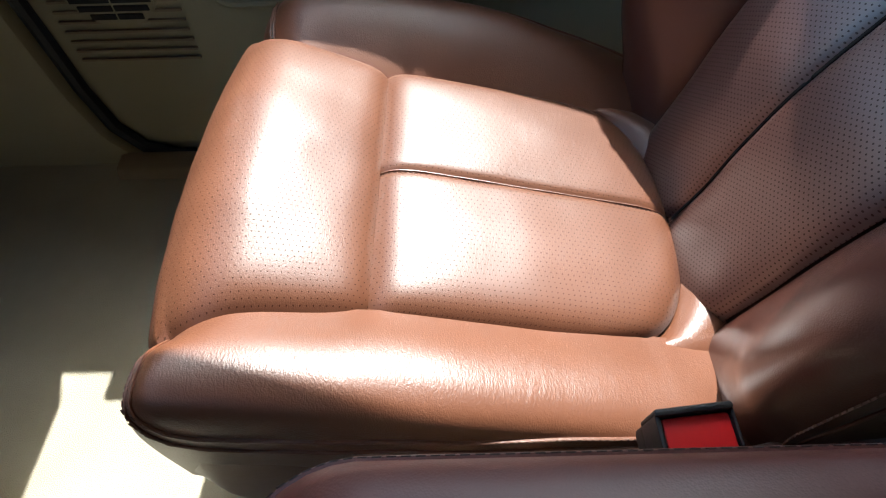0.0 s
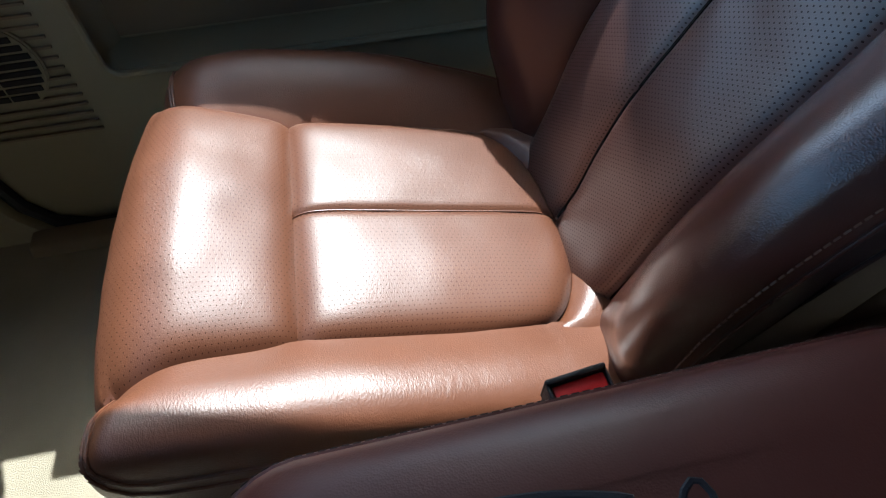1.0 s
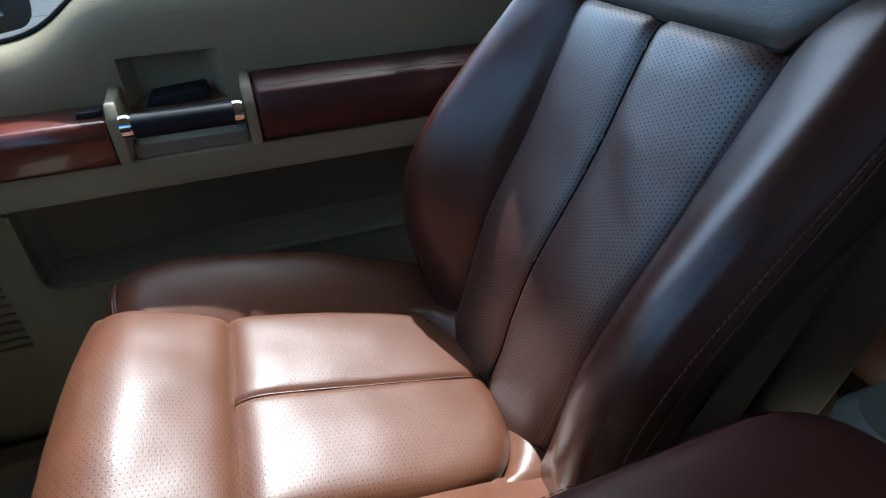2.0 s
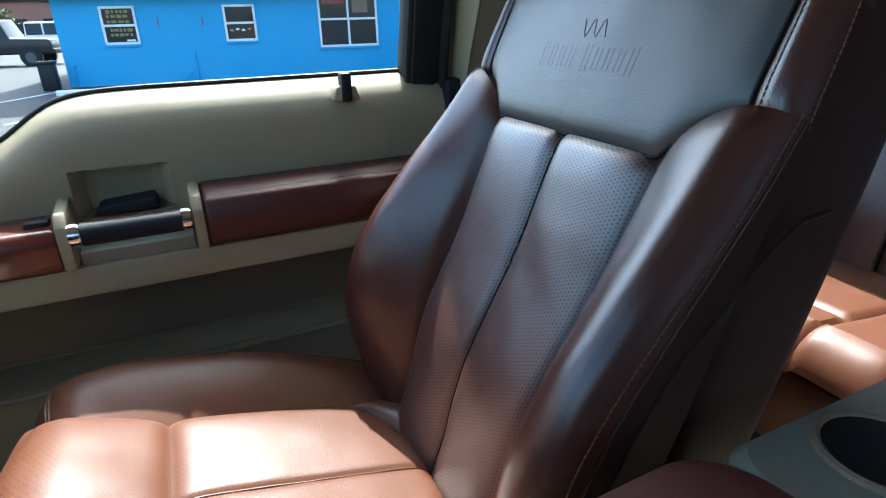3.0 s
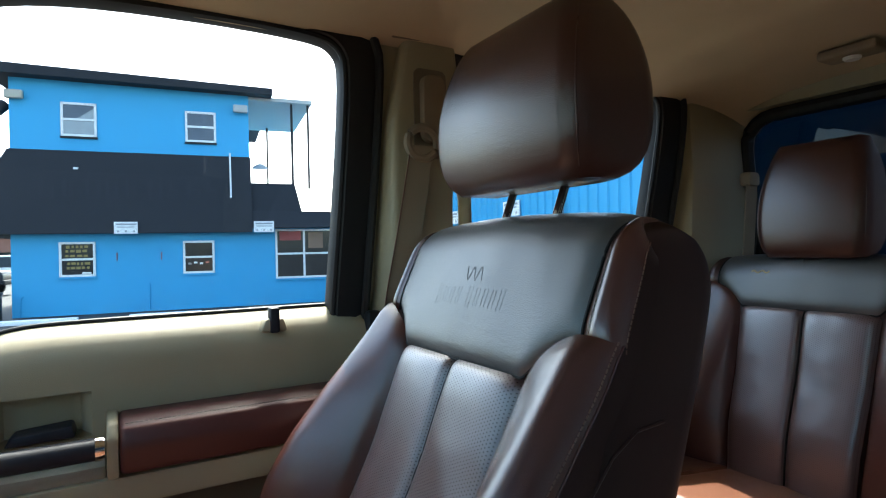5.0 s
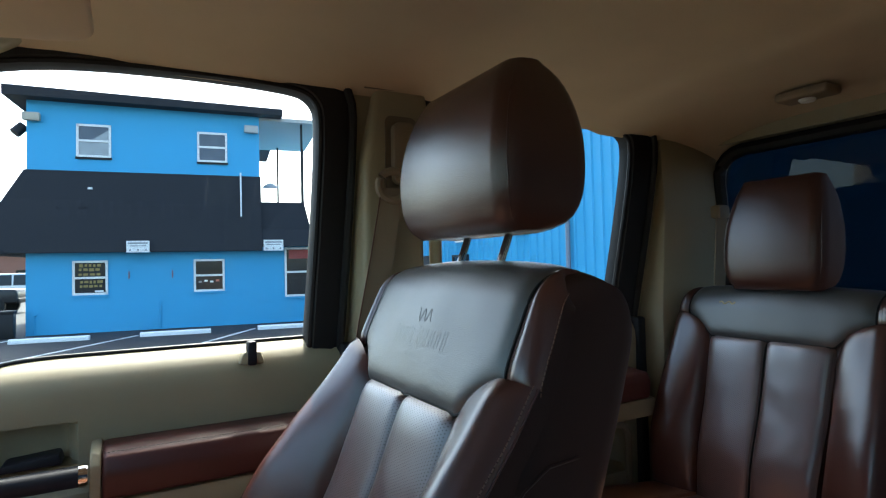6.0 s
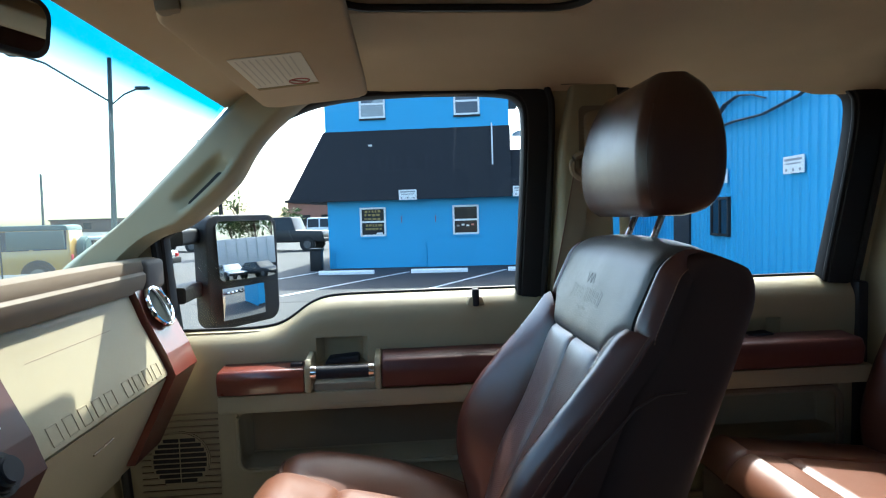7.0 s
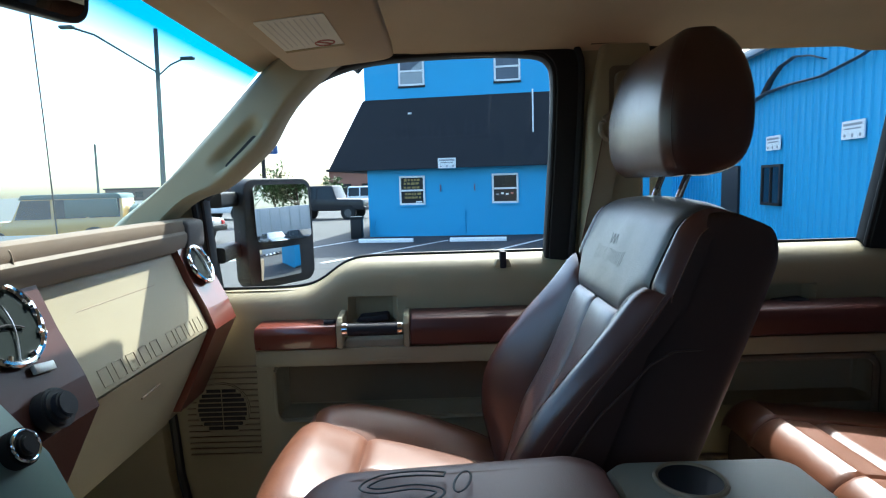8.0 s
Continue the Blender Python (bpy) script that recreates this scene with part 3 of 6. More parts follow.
# front door: armrest run, grab handle, pockets
part("armrest_base", box(-0.312, 0.53, 0.772, 0.85, 1.365, 1.412, 0.008), BEIGE, front)
part("switch_pod", prism([(0.765, 1.413), (0.762, 1.456), (0.772, 1.472), (0.845, 1.476), (0.845, 1.413)], "x", -0.31, -0.098, 0.006), WOOD, front, "glossy wine red wood switch pod")
part("window_switch", box(-0.135, -0.105, 0.79, 0.81, 1.471, 1.481, 0.003), NAVY, front)
part("arm_pad", prism([(0.758, 1.418), (0.752, 1.46), (0.762, 1.488), (0.79, 1.497), (0.845, 1.497), (0.845, 1.413)], "x", 0.092, 0.53, 0.008, 3), RED_LEATHER, front, "oxblood leather armrest pad")
part("stitching", stitches([(0.10 + 0.42 * k / 40, 0.7655, 1.4935) for k in range(41)]), THREAD_DARK, front)
for x in (-0.096, 0.075):
    part("handle_bracket", prism([(0.756, 1.415), (0.756, 1.475), (0.772, 1.494), (0.845, 1.500), (0.845, 1.413)], "x", x, x + 0.016, 0.004), BEIGE, front)
grip = part("grab_handle", tube([(-0.066 + 0.128 * k / 8, 0.764, 1.463) for k in range(9)], 0.0165, 14), NAVY, front, "navy black grab handle")
for x in (-0.074, 0.066):
    part("chrome_cap", disc((x, 0.764, 1.463), (1, 0, 0), 0.0178, 0.014, 20, 0.002), CHROME, grip)
part("pull_cup", box(-0.08, 0.075, 0.780, 0.846, 1.405, 1.432, 0.008), CUP, front, "olive grey cup behind the grab handle")
part("release_lever", prism([(-0.055, 1.468), (-0.045, 1.482), (0.03, 1.488), (0.035, 1.47)], "y", 0.818, 0.866, 0.004), NAVY, front)
knob = part("lock_surround", prism([(0.316, 1.602), (0.324, 1.626), (0.357, 1.626), (0.365, 1.602)], "y", 0.828, 0.862, 0.005), BEIGE, front)
part("lock_knob", box(0.332, 0.349, 0.824, 0.850, 1.600, 1.646, 0.004), NAVY, knob)
# sheet in the pocket that carries its shade as a darker colour
part("map_pocket", box(-0.262, 0.40, 0.899, 0.9035, 1.222, 1.340), POCKET_SHADE, front, "back of the door pocket, beige darkened for shade")
part("pocket_rim", tube([(p, 0.843, q) for p, q in rounded(-0.285, 0.42, 1.190, 1.354, 0.03)], 0.006, 8, closed=True), BEIGE, front)
part("pull_slot", box(-0.04, 0.09, 0.7705, 0.775, 1.374, 1.383, 0.0015), BEIGE, front)

# speaker grille in the front of the door
sp = part("speaker_ring", disc((-0.432, 0.842, 1.232), (0, 1, 0), 0.074, 0.010, 36, 0.003), BEIGE, front)
for k in range(11):
    z = 1.232 + (k - 5) * 0.0132
    hw = math.sqrt(max(0.0, 0.066**2 - (z - 1.232) ** 2))
    if hw > 0.02:
        part("grille_slot", box(-0.432 - hw, -0.434, 0.8345, 0.838, z - 0.0042, z + 0.0042), BLACKP, sp)
        part("grille_slot", box(-0.430, -0.432 + hw, 0.8345, 0.838, z - 0.0042, z + 0.0042), BLACKP, sp)
for k in range(16):
    part("rib", box(-0.53, -0.335, 0.840, 0.845, 1.10 + k * 0.0165, 1.1035 + k * 0.0165), BEIGE_D, front)

# door edge with its black seal, and the kick panel ahead of it
edge = [(-0.585, 1.50), (-0.575, 1.30), (-0.565, 1.15), (-0.56, 1.05), (-0.545, 0.965), (-0.51, 0.915), (-0.45, 0.893), (-0.30, 0.888), (0.0, 0.888), (0.5, 0.888)]
part("door_seal", tube([(x, 0.838, z) for x, z in edge], 0.012, 8), RUBBER, front)
kick = thing("kick_panel", "beige moulded kick panel under the dashboard", "trim panel", kind="structure")
part("panel", prism([(-0.98, 0.88), (-0.98, 1.52), (-0.605, 1.52), (-0.595, 1.30), (-0.58, 1.05), (-0.56, 0.955), (-0.52, 0.90), (-0.5, 0.88)], "y", 0.815, 0.90, 0.012), BEIGE, kick)
part("sill_plate", prism([(0.77, 0.893), (0.78, 0.915), (0.82, 0.918), (0.84, 0.893)], "x", -0.55, 0.55, 0.005), BEIGE_D, kick)

# rear door
part("armrest_base", box(0.70, 1.40, 0.772, 0.85, 1.36, 1.41, 0.008), BEIGE, rear)
part("arm_pad", prism([(0.758, 1.415), (0.752, 1.46), (0.762, 1.485), (0.845, 1.492), (0.845, 1.413)], "x", 0.72, 1.36, 0.008, 3), RED_LEATHER, rear, "oxblood leather armrest pad")
part("release_lever", prism([(1.065, 1.478), (1.075, 1.490), (1.15, 1.496), (1.155, 1.480)], "y", 0.818, 0.866, 0.004), NAVY, rear)
part("pocket_rim", tube([(p, 0.842, q) for p, q in rounded(0.78, 1.36, 1.05, 1.33, 0.04)], 0.01, 8, closed=True), BEIGE_D, rear)

# door mirror on two arms, seen through the glass
mir = thing("door_mirror", "large black towing mirror with two glasses", "door mirror")
yaw = Matrix.Translation((-0.370, 1.18, 1.69)) @ Matrix.Rotation(radians(-34), 4, "Z")
hb = prism(rounded(-0.135, 0.135, -0.17, 0.17, 0.04), "x", -0.012, 0.05, 0.015, 3)

# ---- seats ----
def cushion_path(p):
    """Down the middle of the cushion: p metres forward from the rear edge. Returns x, z and the outward normal."""
    run, r = 0.442, 0.058
    a0 = math.atan2(0.967, 0.2545)
    x0, z0 = 0.335 - run * 0.967, 1.169 + run * 0.2545
    cx, cz = x0 - 0.2545 * r, z0 - 0.967 * r
    if p <= run:
        return 0.335 - p * 0.967, 1.169 + p * 0.2545, (0.2545, 0.967)
    a = a0 + min((p - run) / r, radians(112))
    n = (math.cos(a), math.sin(a))
    q = max(0.0, p - run - r * radians(112))
    return cx + r * n[0] + q * 0.18, cz + r * n[1] - q, n


HALF = curve_of((-0.20, 0.20), (-0.146, 0.186), (-0.10, 0.171), (-0.05, 0.162), (0.0, 0.155), (0.05, 0.153), (0.15, 0.154), (0.22, 0.153), (0.30, 0.150))
REAR_EDGE = curve_of((0.0, 0.297), (0.05, 0.294), (0.09, 0.286), (0.12, 0.272), (0.14, 0.254), (0.150, 0.235), (0.156, 0.21))


def dip(d, r, depth):
    """How far a padded panel sinks towards its seam, d metres off."""
    return -depth * math.exp(-max(0.0, d) / r)


def smooth_noise(p, s, a):
    return noise.noise(Vector(p) * s) * a


def cushion_point(p, v, h):
    x, z, n = cushion_path(p)
    return Vector((x + n[0] * h, v, z + n[1] * h))


def p_of_x(x):
    return (0.335 - x) / 0.967


def cushion_front(a, b):
    p0, p1 = p_of_x(0.0), 0.442 + 0.113 + 0.12
    p = p0 + (p1 - p0) * a
    x, _, _ = cushion_path(p)
    hw = HALF(x) if p < 0.50 else 0.196
    v = (b - 0.5) * 2 * hw
    h = 0.010 + dip(p - p0, 0.012, 0.013) + dip(hw - abs(v), 0.009, 0.011)
    h += 0.014 * (1 - (v / hw) ** 2) * min(1.0, max(0.0, (p - 0.36) / 0.12))
    h += 0.006 * math.exp(-((p - p0 - 0.085) / 0.05) ** 2) * (1 - (v / hw) ** 2)
    h -= 0.0016 * math.exp(-((p - p0 - 0.05) / 0.03) ** 2) * math.exp(-((v + 0.02) / 0.05) ** 2)
    h += smooth_noise((x, v, 3), 20, 0.0013)
    return cushion_point(p, v, h)


def cushion_rear(sg):
    def f(a, b):
        v = sg * (0.0005 + 0.156 * b)
        xe = REAR_EDGE(abs(v))
        x = 0.0 + xe * a
        hw = HALF(x) + 0.001
        v = min(abs(v), hw) * sg
        h = 0.010 + dip(x, 0.012, 0.013) + dip(hw - abs(v), 0.009, 0.011) + dip(xe - x, 0.012, 0.016) + dip(abs(v), 0.0035, 0.005)
        h += 0.004 * math.sin(math.pi * a) * math.sin(math.pi * min(1, abs(v) / 0.156))
        h += smooth_noise((x, v, 7 + sg), 18, 0.0010)
        return cushion_point(p_of_x(x), v, h)
    return f


P_END = 0.56
# section of a side bolster: how far out and how far down it has gone
SECTION_OUT = curve_of((0.0, 0.0), (0.15, 0.24), (0.35, 0.55), (0.5, 0.77), (0.6, 0.89), (0.68, 0.955), (0.76, 0.99), (0.85, 1.0), (1.0, 0.985))
SECTION_DROP = curve_of((0.0, 0.0), (0.35, 0.0), (0.5, 0.012), (0.6, 0.05), (0.68, 0.13), (0.76, 0.28), (0.85, 0.53), (1.0, 1.0))


def bolster_path(p):
    """The crown of a bolster: straight on past the front roll of the cushion, then over a tight corner and down."""
    x, z = 0.335 - p * 0.967, 1.169 + p * 0.2545
    if p <= 0.478:
        return x, z
    a = min(1.0, (p - 0.478) / 0.030) * math.pi / 2
    return -0.127 - 0.024 * math.sin(a), 1.2907 - 0.024 * (1 - math.cos(a)) - max(0.0, p - 0.508) * 1.5


def cushion_bolster(sg):
    """From the seam over the rounded edge and down the side, its front corner rounded."""
    def f(a, b):
        p = 0.002 + (P_END - 0.002) * a
        x, _, _ = cushion_path(p)
        hw = (HALF(x) if x < 0.24 else 0.150) - 0.004
        # its inner edge is tucked in under the centre panels
        tuck_in = 0.018 * (1 - b) ** 6 if sg > 0 else 0.0
        s0 = cushion_point(p, hw, -0.002 - tuck_in)
        end = min(1.0, max(0.0, (p - 0.40) / 0.103))
        lift = math.sin(math.pi * min(1.0, max(0.0, (p + 0.05) / 0.64))) ** 0.8
        across, drop = SECTION_OUT(b), SECTION_DROP(b)
        out = (0.256 if sg < 0 else 0.272) - 0.012 * max(0.0, (p - 0.46) / 0.10) ** 2
        base = 1.262 - 0.26 * max(-0.14, x) - 0.135 + 0.02 * max(0.0, (p - 0.50) / 0.06)
        lat = hw - tuck_in + (out - hw) * across
        if sg < 0:
            # the crown swells towards the outer edge
            rise = (0.006 + 0.022 * lift) * math.sin(math.pi / 2 * min(1.0, across / 0.72)) * (1 - drop)
        else:
            crest = 0.016 * lift + 0.008 + 0.014 * math.sin(math.pi * min(1.0, a / 0.9)) ** 1.5
            rise = (crest + 0.008 * math.sin(math.pi * min(1.0, a / 0.9))) * math.sin(math.pi / 2 * min(1.0, across / 0.88)) * (1 - 0.5 * max(0.0, b - 0.7)) * (1 - 0.8 * end**1.3)
        k = min(1.0, b / 0.30) if sg < 0 else 0.0
        k = k * k * (3 - 2 * k)
        x1, z1 = bolster_path(p)
        top, fx = s0.z + (z1 - s0.z) * k, s0.x + (x1 - s0.x) * k
        z = top + rise - max(0.0, top - base) * drop
        wob = smooth_noise((x, lat * sg, 1), 18, 0.0025)
        tuck = 0.007 * math.exp(-(1 - a) / 0.010)
        return Vector((fx + tuck, sg * (lat + wob * b - 0.6 * tuck), z + wob * (1 - b)))
    return f


def cushion_tail(a, b):
    v = (b - 0.5) * 2 * 0.162
    xe = REAR_EDGE(abs(v)) + 0.001
    x = xe + (0.340 - xe) * a
    h = 0.006 + dip(x - xe, 0.008, 0.012) + 0.010 * math.sin(math.pi * min(1, a)) - 0.016 * (abs(v) / 0.162) ** 5
    return cushion_point(p_of_x(x), v, h)


def seat_cushion(parent):
    rings = []
    for f, inset, drop in ((0.0, 0.03, 0.0), (0.06, 0.012, 0.0), (0.4, 0.0, 0.0), (0.7, -0.002, 0.0), (0.86, 0.003, 0.0), (0.95, 0.010, 0.0), (1.0, 0.028, 0.0)):
        row = []
        for x, v in rounded(-0.170 + inset, 0.345 - inset, -0.257 + inset, 0.257 - inset, 0.05 - inset * 0.4, 8):
            topz = 1.262 - 0.26 * max(-0.13, min(0.345, x)) - 0.028 - (max(0.0, -0.09 - x) / 0.08) ** 2 * 0.035
            row.append((x, v, 1.0 + (topz - 1.0) * f))
        rings.append(row)
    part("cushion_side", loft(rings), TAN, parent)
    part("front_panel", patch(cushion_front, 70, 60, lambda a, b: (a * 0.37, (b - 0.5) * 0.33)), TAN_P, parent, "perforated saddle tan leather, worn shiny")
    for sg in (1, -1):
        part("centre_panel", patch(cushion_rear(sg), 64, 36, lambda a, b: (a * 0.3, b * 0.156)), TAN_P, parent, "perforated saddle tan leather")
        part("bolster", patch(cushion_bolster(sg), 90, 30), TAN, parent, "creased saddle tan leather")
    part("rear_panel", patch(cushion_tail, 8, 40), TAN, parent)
    # seams
    for off in (0.0045, -0.0045):
        part("stitching", stitches([cushion_rear(1)(k / 40, 0) + Vector((0, off, 0.0022)) for k in range(41)], 0.005, 0.0034, 0.0006), THREAD_DARK, parent)
    part("seam_cord", tube([cushion_rear(1)(k / 40, 0) + Vector((0, 0, 0.0005)) for k in range(41)], 0.0010, 6), TAN, parent)
    for sg in (1, -1):
        g = cushion_bolster(sg)
        low_ = curve_of((0.0, 0.52), (0.27, 0.61), (0.49, 0.70), (0.76, 0.76))
        for off in (0.0, 0.05):
            # one seam runs along the side, round the corner and up the front
            ways = [(0.83 * k / 60, low_(0.83 * k / 60) + off) for k in range(1, 60)]
            ways += [(0.846 + off * 0.2, 0.745 + off), (0.860 + off * 0.2, 0.71 + off * 0.8), (0.868 + off * 0.2, 0.66 + off * 0.5)]
            ways += [(0.872 + off * 0.22, 0.60 - 0.50 * k / 20) for k in range(21)]
            line = [g(a0, b0) + Vector((-0.0004, sg * 0.0006, 0.0006)) for a0, b0 in ways]
            part("seam_cord", tube(line, 0.0016, 6), TAN, parent)
            part("stitching", stitches([q + Vector((-0.0008, sg * 0.0010, 0.0010)) for q in line], 0.0055, 0.004, 0.0006), THREAD, parent)


def back_frame(o, lean):
    """Local axes of a backrest: s up along it, h out of its front, v across."""
    up = Vector((math.sin(lean), 0, math.cos(lean)))
    out = Vector((-math.cos(lean), 0, math.sin(lean)))
    return lambda s, v, h: Vector(o) + up * s + out * h + Vector((0, v, 0))


BULGE = curve_of((-0.06, -0.01), (0.0, 0.022), (0.06, 0.064), (0.14, 0.092), (0.22, 0.088), (0.30, 0.066), (0.38, 0.038), (0.45, 0.016), (0.50, 0.006))
WIDTH = curve_of((-0.10, 0.235), (0.0, 0.252), (0.12, 0.266), (0.30, 0.264), (0.45, 0.258), (0.55, 0.252), (0.62, 0.244), (0.67, 0.238))
INNER = curve_of((-0.05, 0.128), (0.0, 0.130), (0.20, 0.138), (0.437, 0.146))


def seat_back(parent, F, top=0.654, bulge=1.0, wid=1.0, thick=0.176, gold=False):

    def W(s):
        return WIDTH(s) * wid

    def over(s):
        """Beyond the top the cover rolls backwards: s becomes a place and a depth."""
        r = 0.068
        if s <= top - r:
            return s, 0.0, 0.0
        a = min((s - top + r) / r, math.pi * 0.62)
        return top - r + r * math.sin(a), -r * (1 - math.cos(a)), a

    def at(s, v, h):
        q, d, a = over(s)
        return F(q + h * math.sin(a), v, d + h * math.cos(a))

    # stuffed body
    rings = []
    m = 26
    for i in range(m + 1):
        k = i / m
        s = -0.09 + (top - 0.068 + 0.09) * k / 0.55 if k < 0.55 else top - 0.068 + 0.064 * math.sin((k - 0.55) / 0.45 * math.pi / 2)
        w = W(s) - 0.004
        e = max(0.0, (s - top + 0.068) / 0.068)
        shrink = 1 - math.sqrt(max(0.0, 1 - min(1, e) ** 2)) if e > 0 else 0
        lo, hi = -thick + 0.030 * shrink, -0.006 - 0.062 * shrink
        ww = w - 0.018 * shrink
        rings.append([F(s, p, q) for p, q in rounded(-ww, ww, lo, hi, min(0.045, (hi - lo) * 0.45), 6)])
    # the body's sides are coloured dark to stand for shade
    part("back_shell", loft(rings), SIDE, parent, "brown seat side darkened for shade")

    # centre panels
    def centre(sg):
        def f(a, b):
            s = -0.05 + (0.437 + 0.05) * a
            hw = INNER(s) * wid
            v = sg * (0.0004 + hw * b)
            h = 0.010 + dip(hw - abs(v), 0.008, 0.014) + dip(abs(v), 0.0055, 0.012) + dip(0.437 - s, 0.008, 0.010) + 0.004 * math.sin(math.pi * b)
            h += 0.014 * math.exp(-((s - 0.14) / 0.10) ** 2) + smooth_noise((s, v, 4), 20, 0.0015)
            return at(s, v, h)
        return f
    for sg in (1, -1):
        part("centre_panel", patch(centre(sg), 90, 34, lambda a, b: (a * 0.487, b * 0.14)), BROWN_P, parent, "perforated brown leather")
    part("seam_cord", tube([centre(1)(k / 60, 0) + (F(0, 0, 0.0025) - F(0, 0, 0)) for k in range(61)], 0.0024, 6), CORD, parent, "black seam cord and crease shade")
    for off in (0.006, -0.006):
        part("stitching", stitches([centre(1)(k / 60, 0) + (F(0, off, 0.0058) - F(0, 0, 0)) for k in range(61)], 0.006, 0.004, 0.0006), THREAD_DARK, parent)

    # bolsters
    def end(b):
        return 0.437 + 0.058 * math.sin(min(1.0, b / 0.6) * math.pi / 2) ** 0.8

    def bolster(sg):
        def f(a, b):
            s = -0.06 + (end(b) + 0.06) * a
            i0, w = INNER(min(s, 0.437)) * wid, W(s)
            g = BULGE(s) * bulge
            lat = curve_of((0.0, i0), (0.15, i0 + 0.018), (0.4, i0 + (w - i0) * 0.52), (0.62, w - 0.024), (0.80, w - 0.003), (1.0, w + 0.001))
            pro = curve_of((0.0, -0.006), (0.15, 0.008 + g * 0.28), (0.4, 0.012 + g * 0.86), (0.62, 0.010 + g), (0.80, g - 0.018), (1.0, min(g - 0.05, -0.02)))
            h = pro(b) + dip(end(b) - s, 0.012, 0.010) * (1 - 0.85 * smooth_step((b - 0.55) / 0.25)) + smooth_noise((s, sg * lat(b), 9), 16, 0.0015)
            return at(s, sg * lat(b), h)
        return f
    for sg in (1, -1):
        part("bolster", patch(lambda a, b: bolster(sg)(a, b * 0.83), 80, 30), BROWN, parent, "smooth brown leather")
        part("bolster_side", patch(lambda a, b: bolster(sg)(a, 0.83 + b * 0.17), 80, 6), SIDE, parent, "brown bolster side darkened for shade")
        part("stitching", stitches([bolster(sg)(k / 70, 0.80) + (F(0, sg * 0.0006, 0.0008) - F(0, 0, 0)) for k in range(71)], 0.006, 0.0042, 0.0009), THREAD, parent, "tan thread")
        part("seam_cord", tube([bolster(sg)(k / 70, 0.84) for k in range(71)], 0.0016, 6), BROWN, parent)

    # dark yoke across the shoulders
    seam = 0.213 * wid

    def low(v):
        v = abs(v) / wid
        return 0.436 if v < 0.142 else 0.436 + 0.052 * math.sin(min(1.0, (v - 0.142) / 0.071) * math.pi / 2)

    def yoke(a, b):
        v = (b - 0.5) * 2 * seam
        s0 = low(v)
        s = s0 + (top + 0.07 - s0) * a
        h = 0.010 + dip(s - s0, 0.010, 0.012) + dip(seam - abs(v), 0.008, 0.009) + smooth_noise((s, v, 2), 14, 0.0014)
        h -= 0.009 * (abs(v) / 0.22) ** 2 * max(0, (s - 0.45) / 0.17)
        return at(s, v, h)
    yk = part("yoke", patch(yoke, 60, 70), BLACK, parent, "dark leather shoulder panel with a pressed mark")

    # black tube that draws the shaded crease along the yoke's lower edge
    part("seam_cord", tube([yoke(0.0, k / 80) + (F(0, 0, 0.0008) - F(0, 0, 0)) for k in range(81)], 0.0022, 6), CORD, yk, "black seam cord and crease shade")

    def shoulder(sg):
        def f(a, b):
            s0 = 0.488
            s = s0 + (top + 0.07 - s0) * a
            e = min(1.0, max(0.0, (s - top + 0.068) / 0.068))
            w = W(min(s, top)) - 0.016 * (1 - math.sqrt(1 - e * e))
            lat = curve_of((0.0, seam), (0.35, seam + (w - seam) * 0.60), (0.7, w - 0.002), (1.0, w + 0.002))
            k = max(0, (s - 0.45) / 0.17)
            pro = curve_of((0.0, 0.002 - 0.009 * (seam / 0.22) ** 2 * k), (0.3, 0.007 - 0.009 * k), (0.7, -0.014 - 0.012 * k), (1.0, -0.045))
            return at(s, sg * lat(b), pro(b) + dip(s - s0, 0.010, 0.008) * (1 - 0.5 * smooth_step((b - 0.4) / 0.3)))
        return f
    for sg in (1, -1):
        part("shoulder", patch(lambda a, b: shoulder(sg)(a, b * 0.76), 40, 18), BROWN, parent)
        part("shoulder_side", patch(lambda a, b: shoulder(sg)(a, 0.76 + b * 0.24), 40, 6), SIDE, parent)
        part("stitching", stitches([shoulder(sg)(k / 40, 0.14) + (F(0, 0, 0.0006) - F(0, 0, 0)) for k in range(41)], 0.0055, 0.0042, 0.0005), THREAD_DARK, parent)
        part("seam_cord", tube([shoulder(sg)(k / 40, 0.0) + (F(0, 0, 0.0012) - F(0, 0, 0)) for k in range(41)], 0.0020, 6), CORD, parent, "black seam cord and crease shade")
        part("stitching", stitches([shoulder(sg)(k / 40, 0.74) + (F(0, sg * 0.0008, 0.0006) - F(0, 0, 0)) for k in range(36)], 0.006, 0.0042, 0.0009), THREAD, parent)
    # pressed mark: a squiggle, a row of bars and a short row below, sunk-edge relief
    def mark(v, s):
        return yoke((s - low(v)) / (top + 0.07 - low(v)), v / (2 * seam) + 0.5) - (F(0, 0, 0.0004) - F(0, 0, 0))
    bmk = tube([mark(0.022 - 0.044 * k / 36, 0.553 + 0.010 * math.sin(k / 36 * math.tau * 2.5 + 1.2)) for k in range(37)], 0.0011, 6)
    for k in range(9):
        v = 0.080 - k * 0.0175 - (0.010 if k > 3 else 0)
        lift = 0.003 if k in (0, 4, 8) else 0.0
        for dv in (0.0, -0.0075):
            add(bmk, tube([mark(v + dv, 0.508 - lift), mark(v + dv - 0.001, 0.532 + lift)], 0.0008, 6))
    for k in range(8):
        add(bmk, tube([mark(0.026 - k * 0.007, 0.489), mark(0.026 - k * 0.007, 0.496)], 0.0006, 6))
    part("pressed_mark", bmk, BLACK, yk)
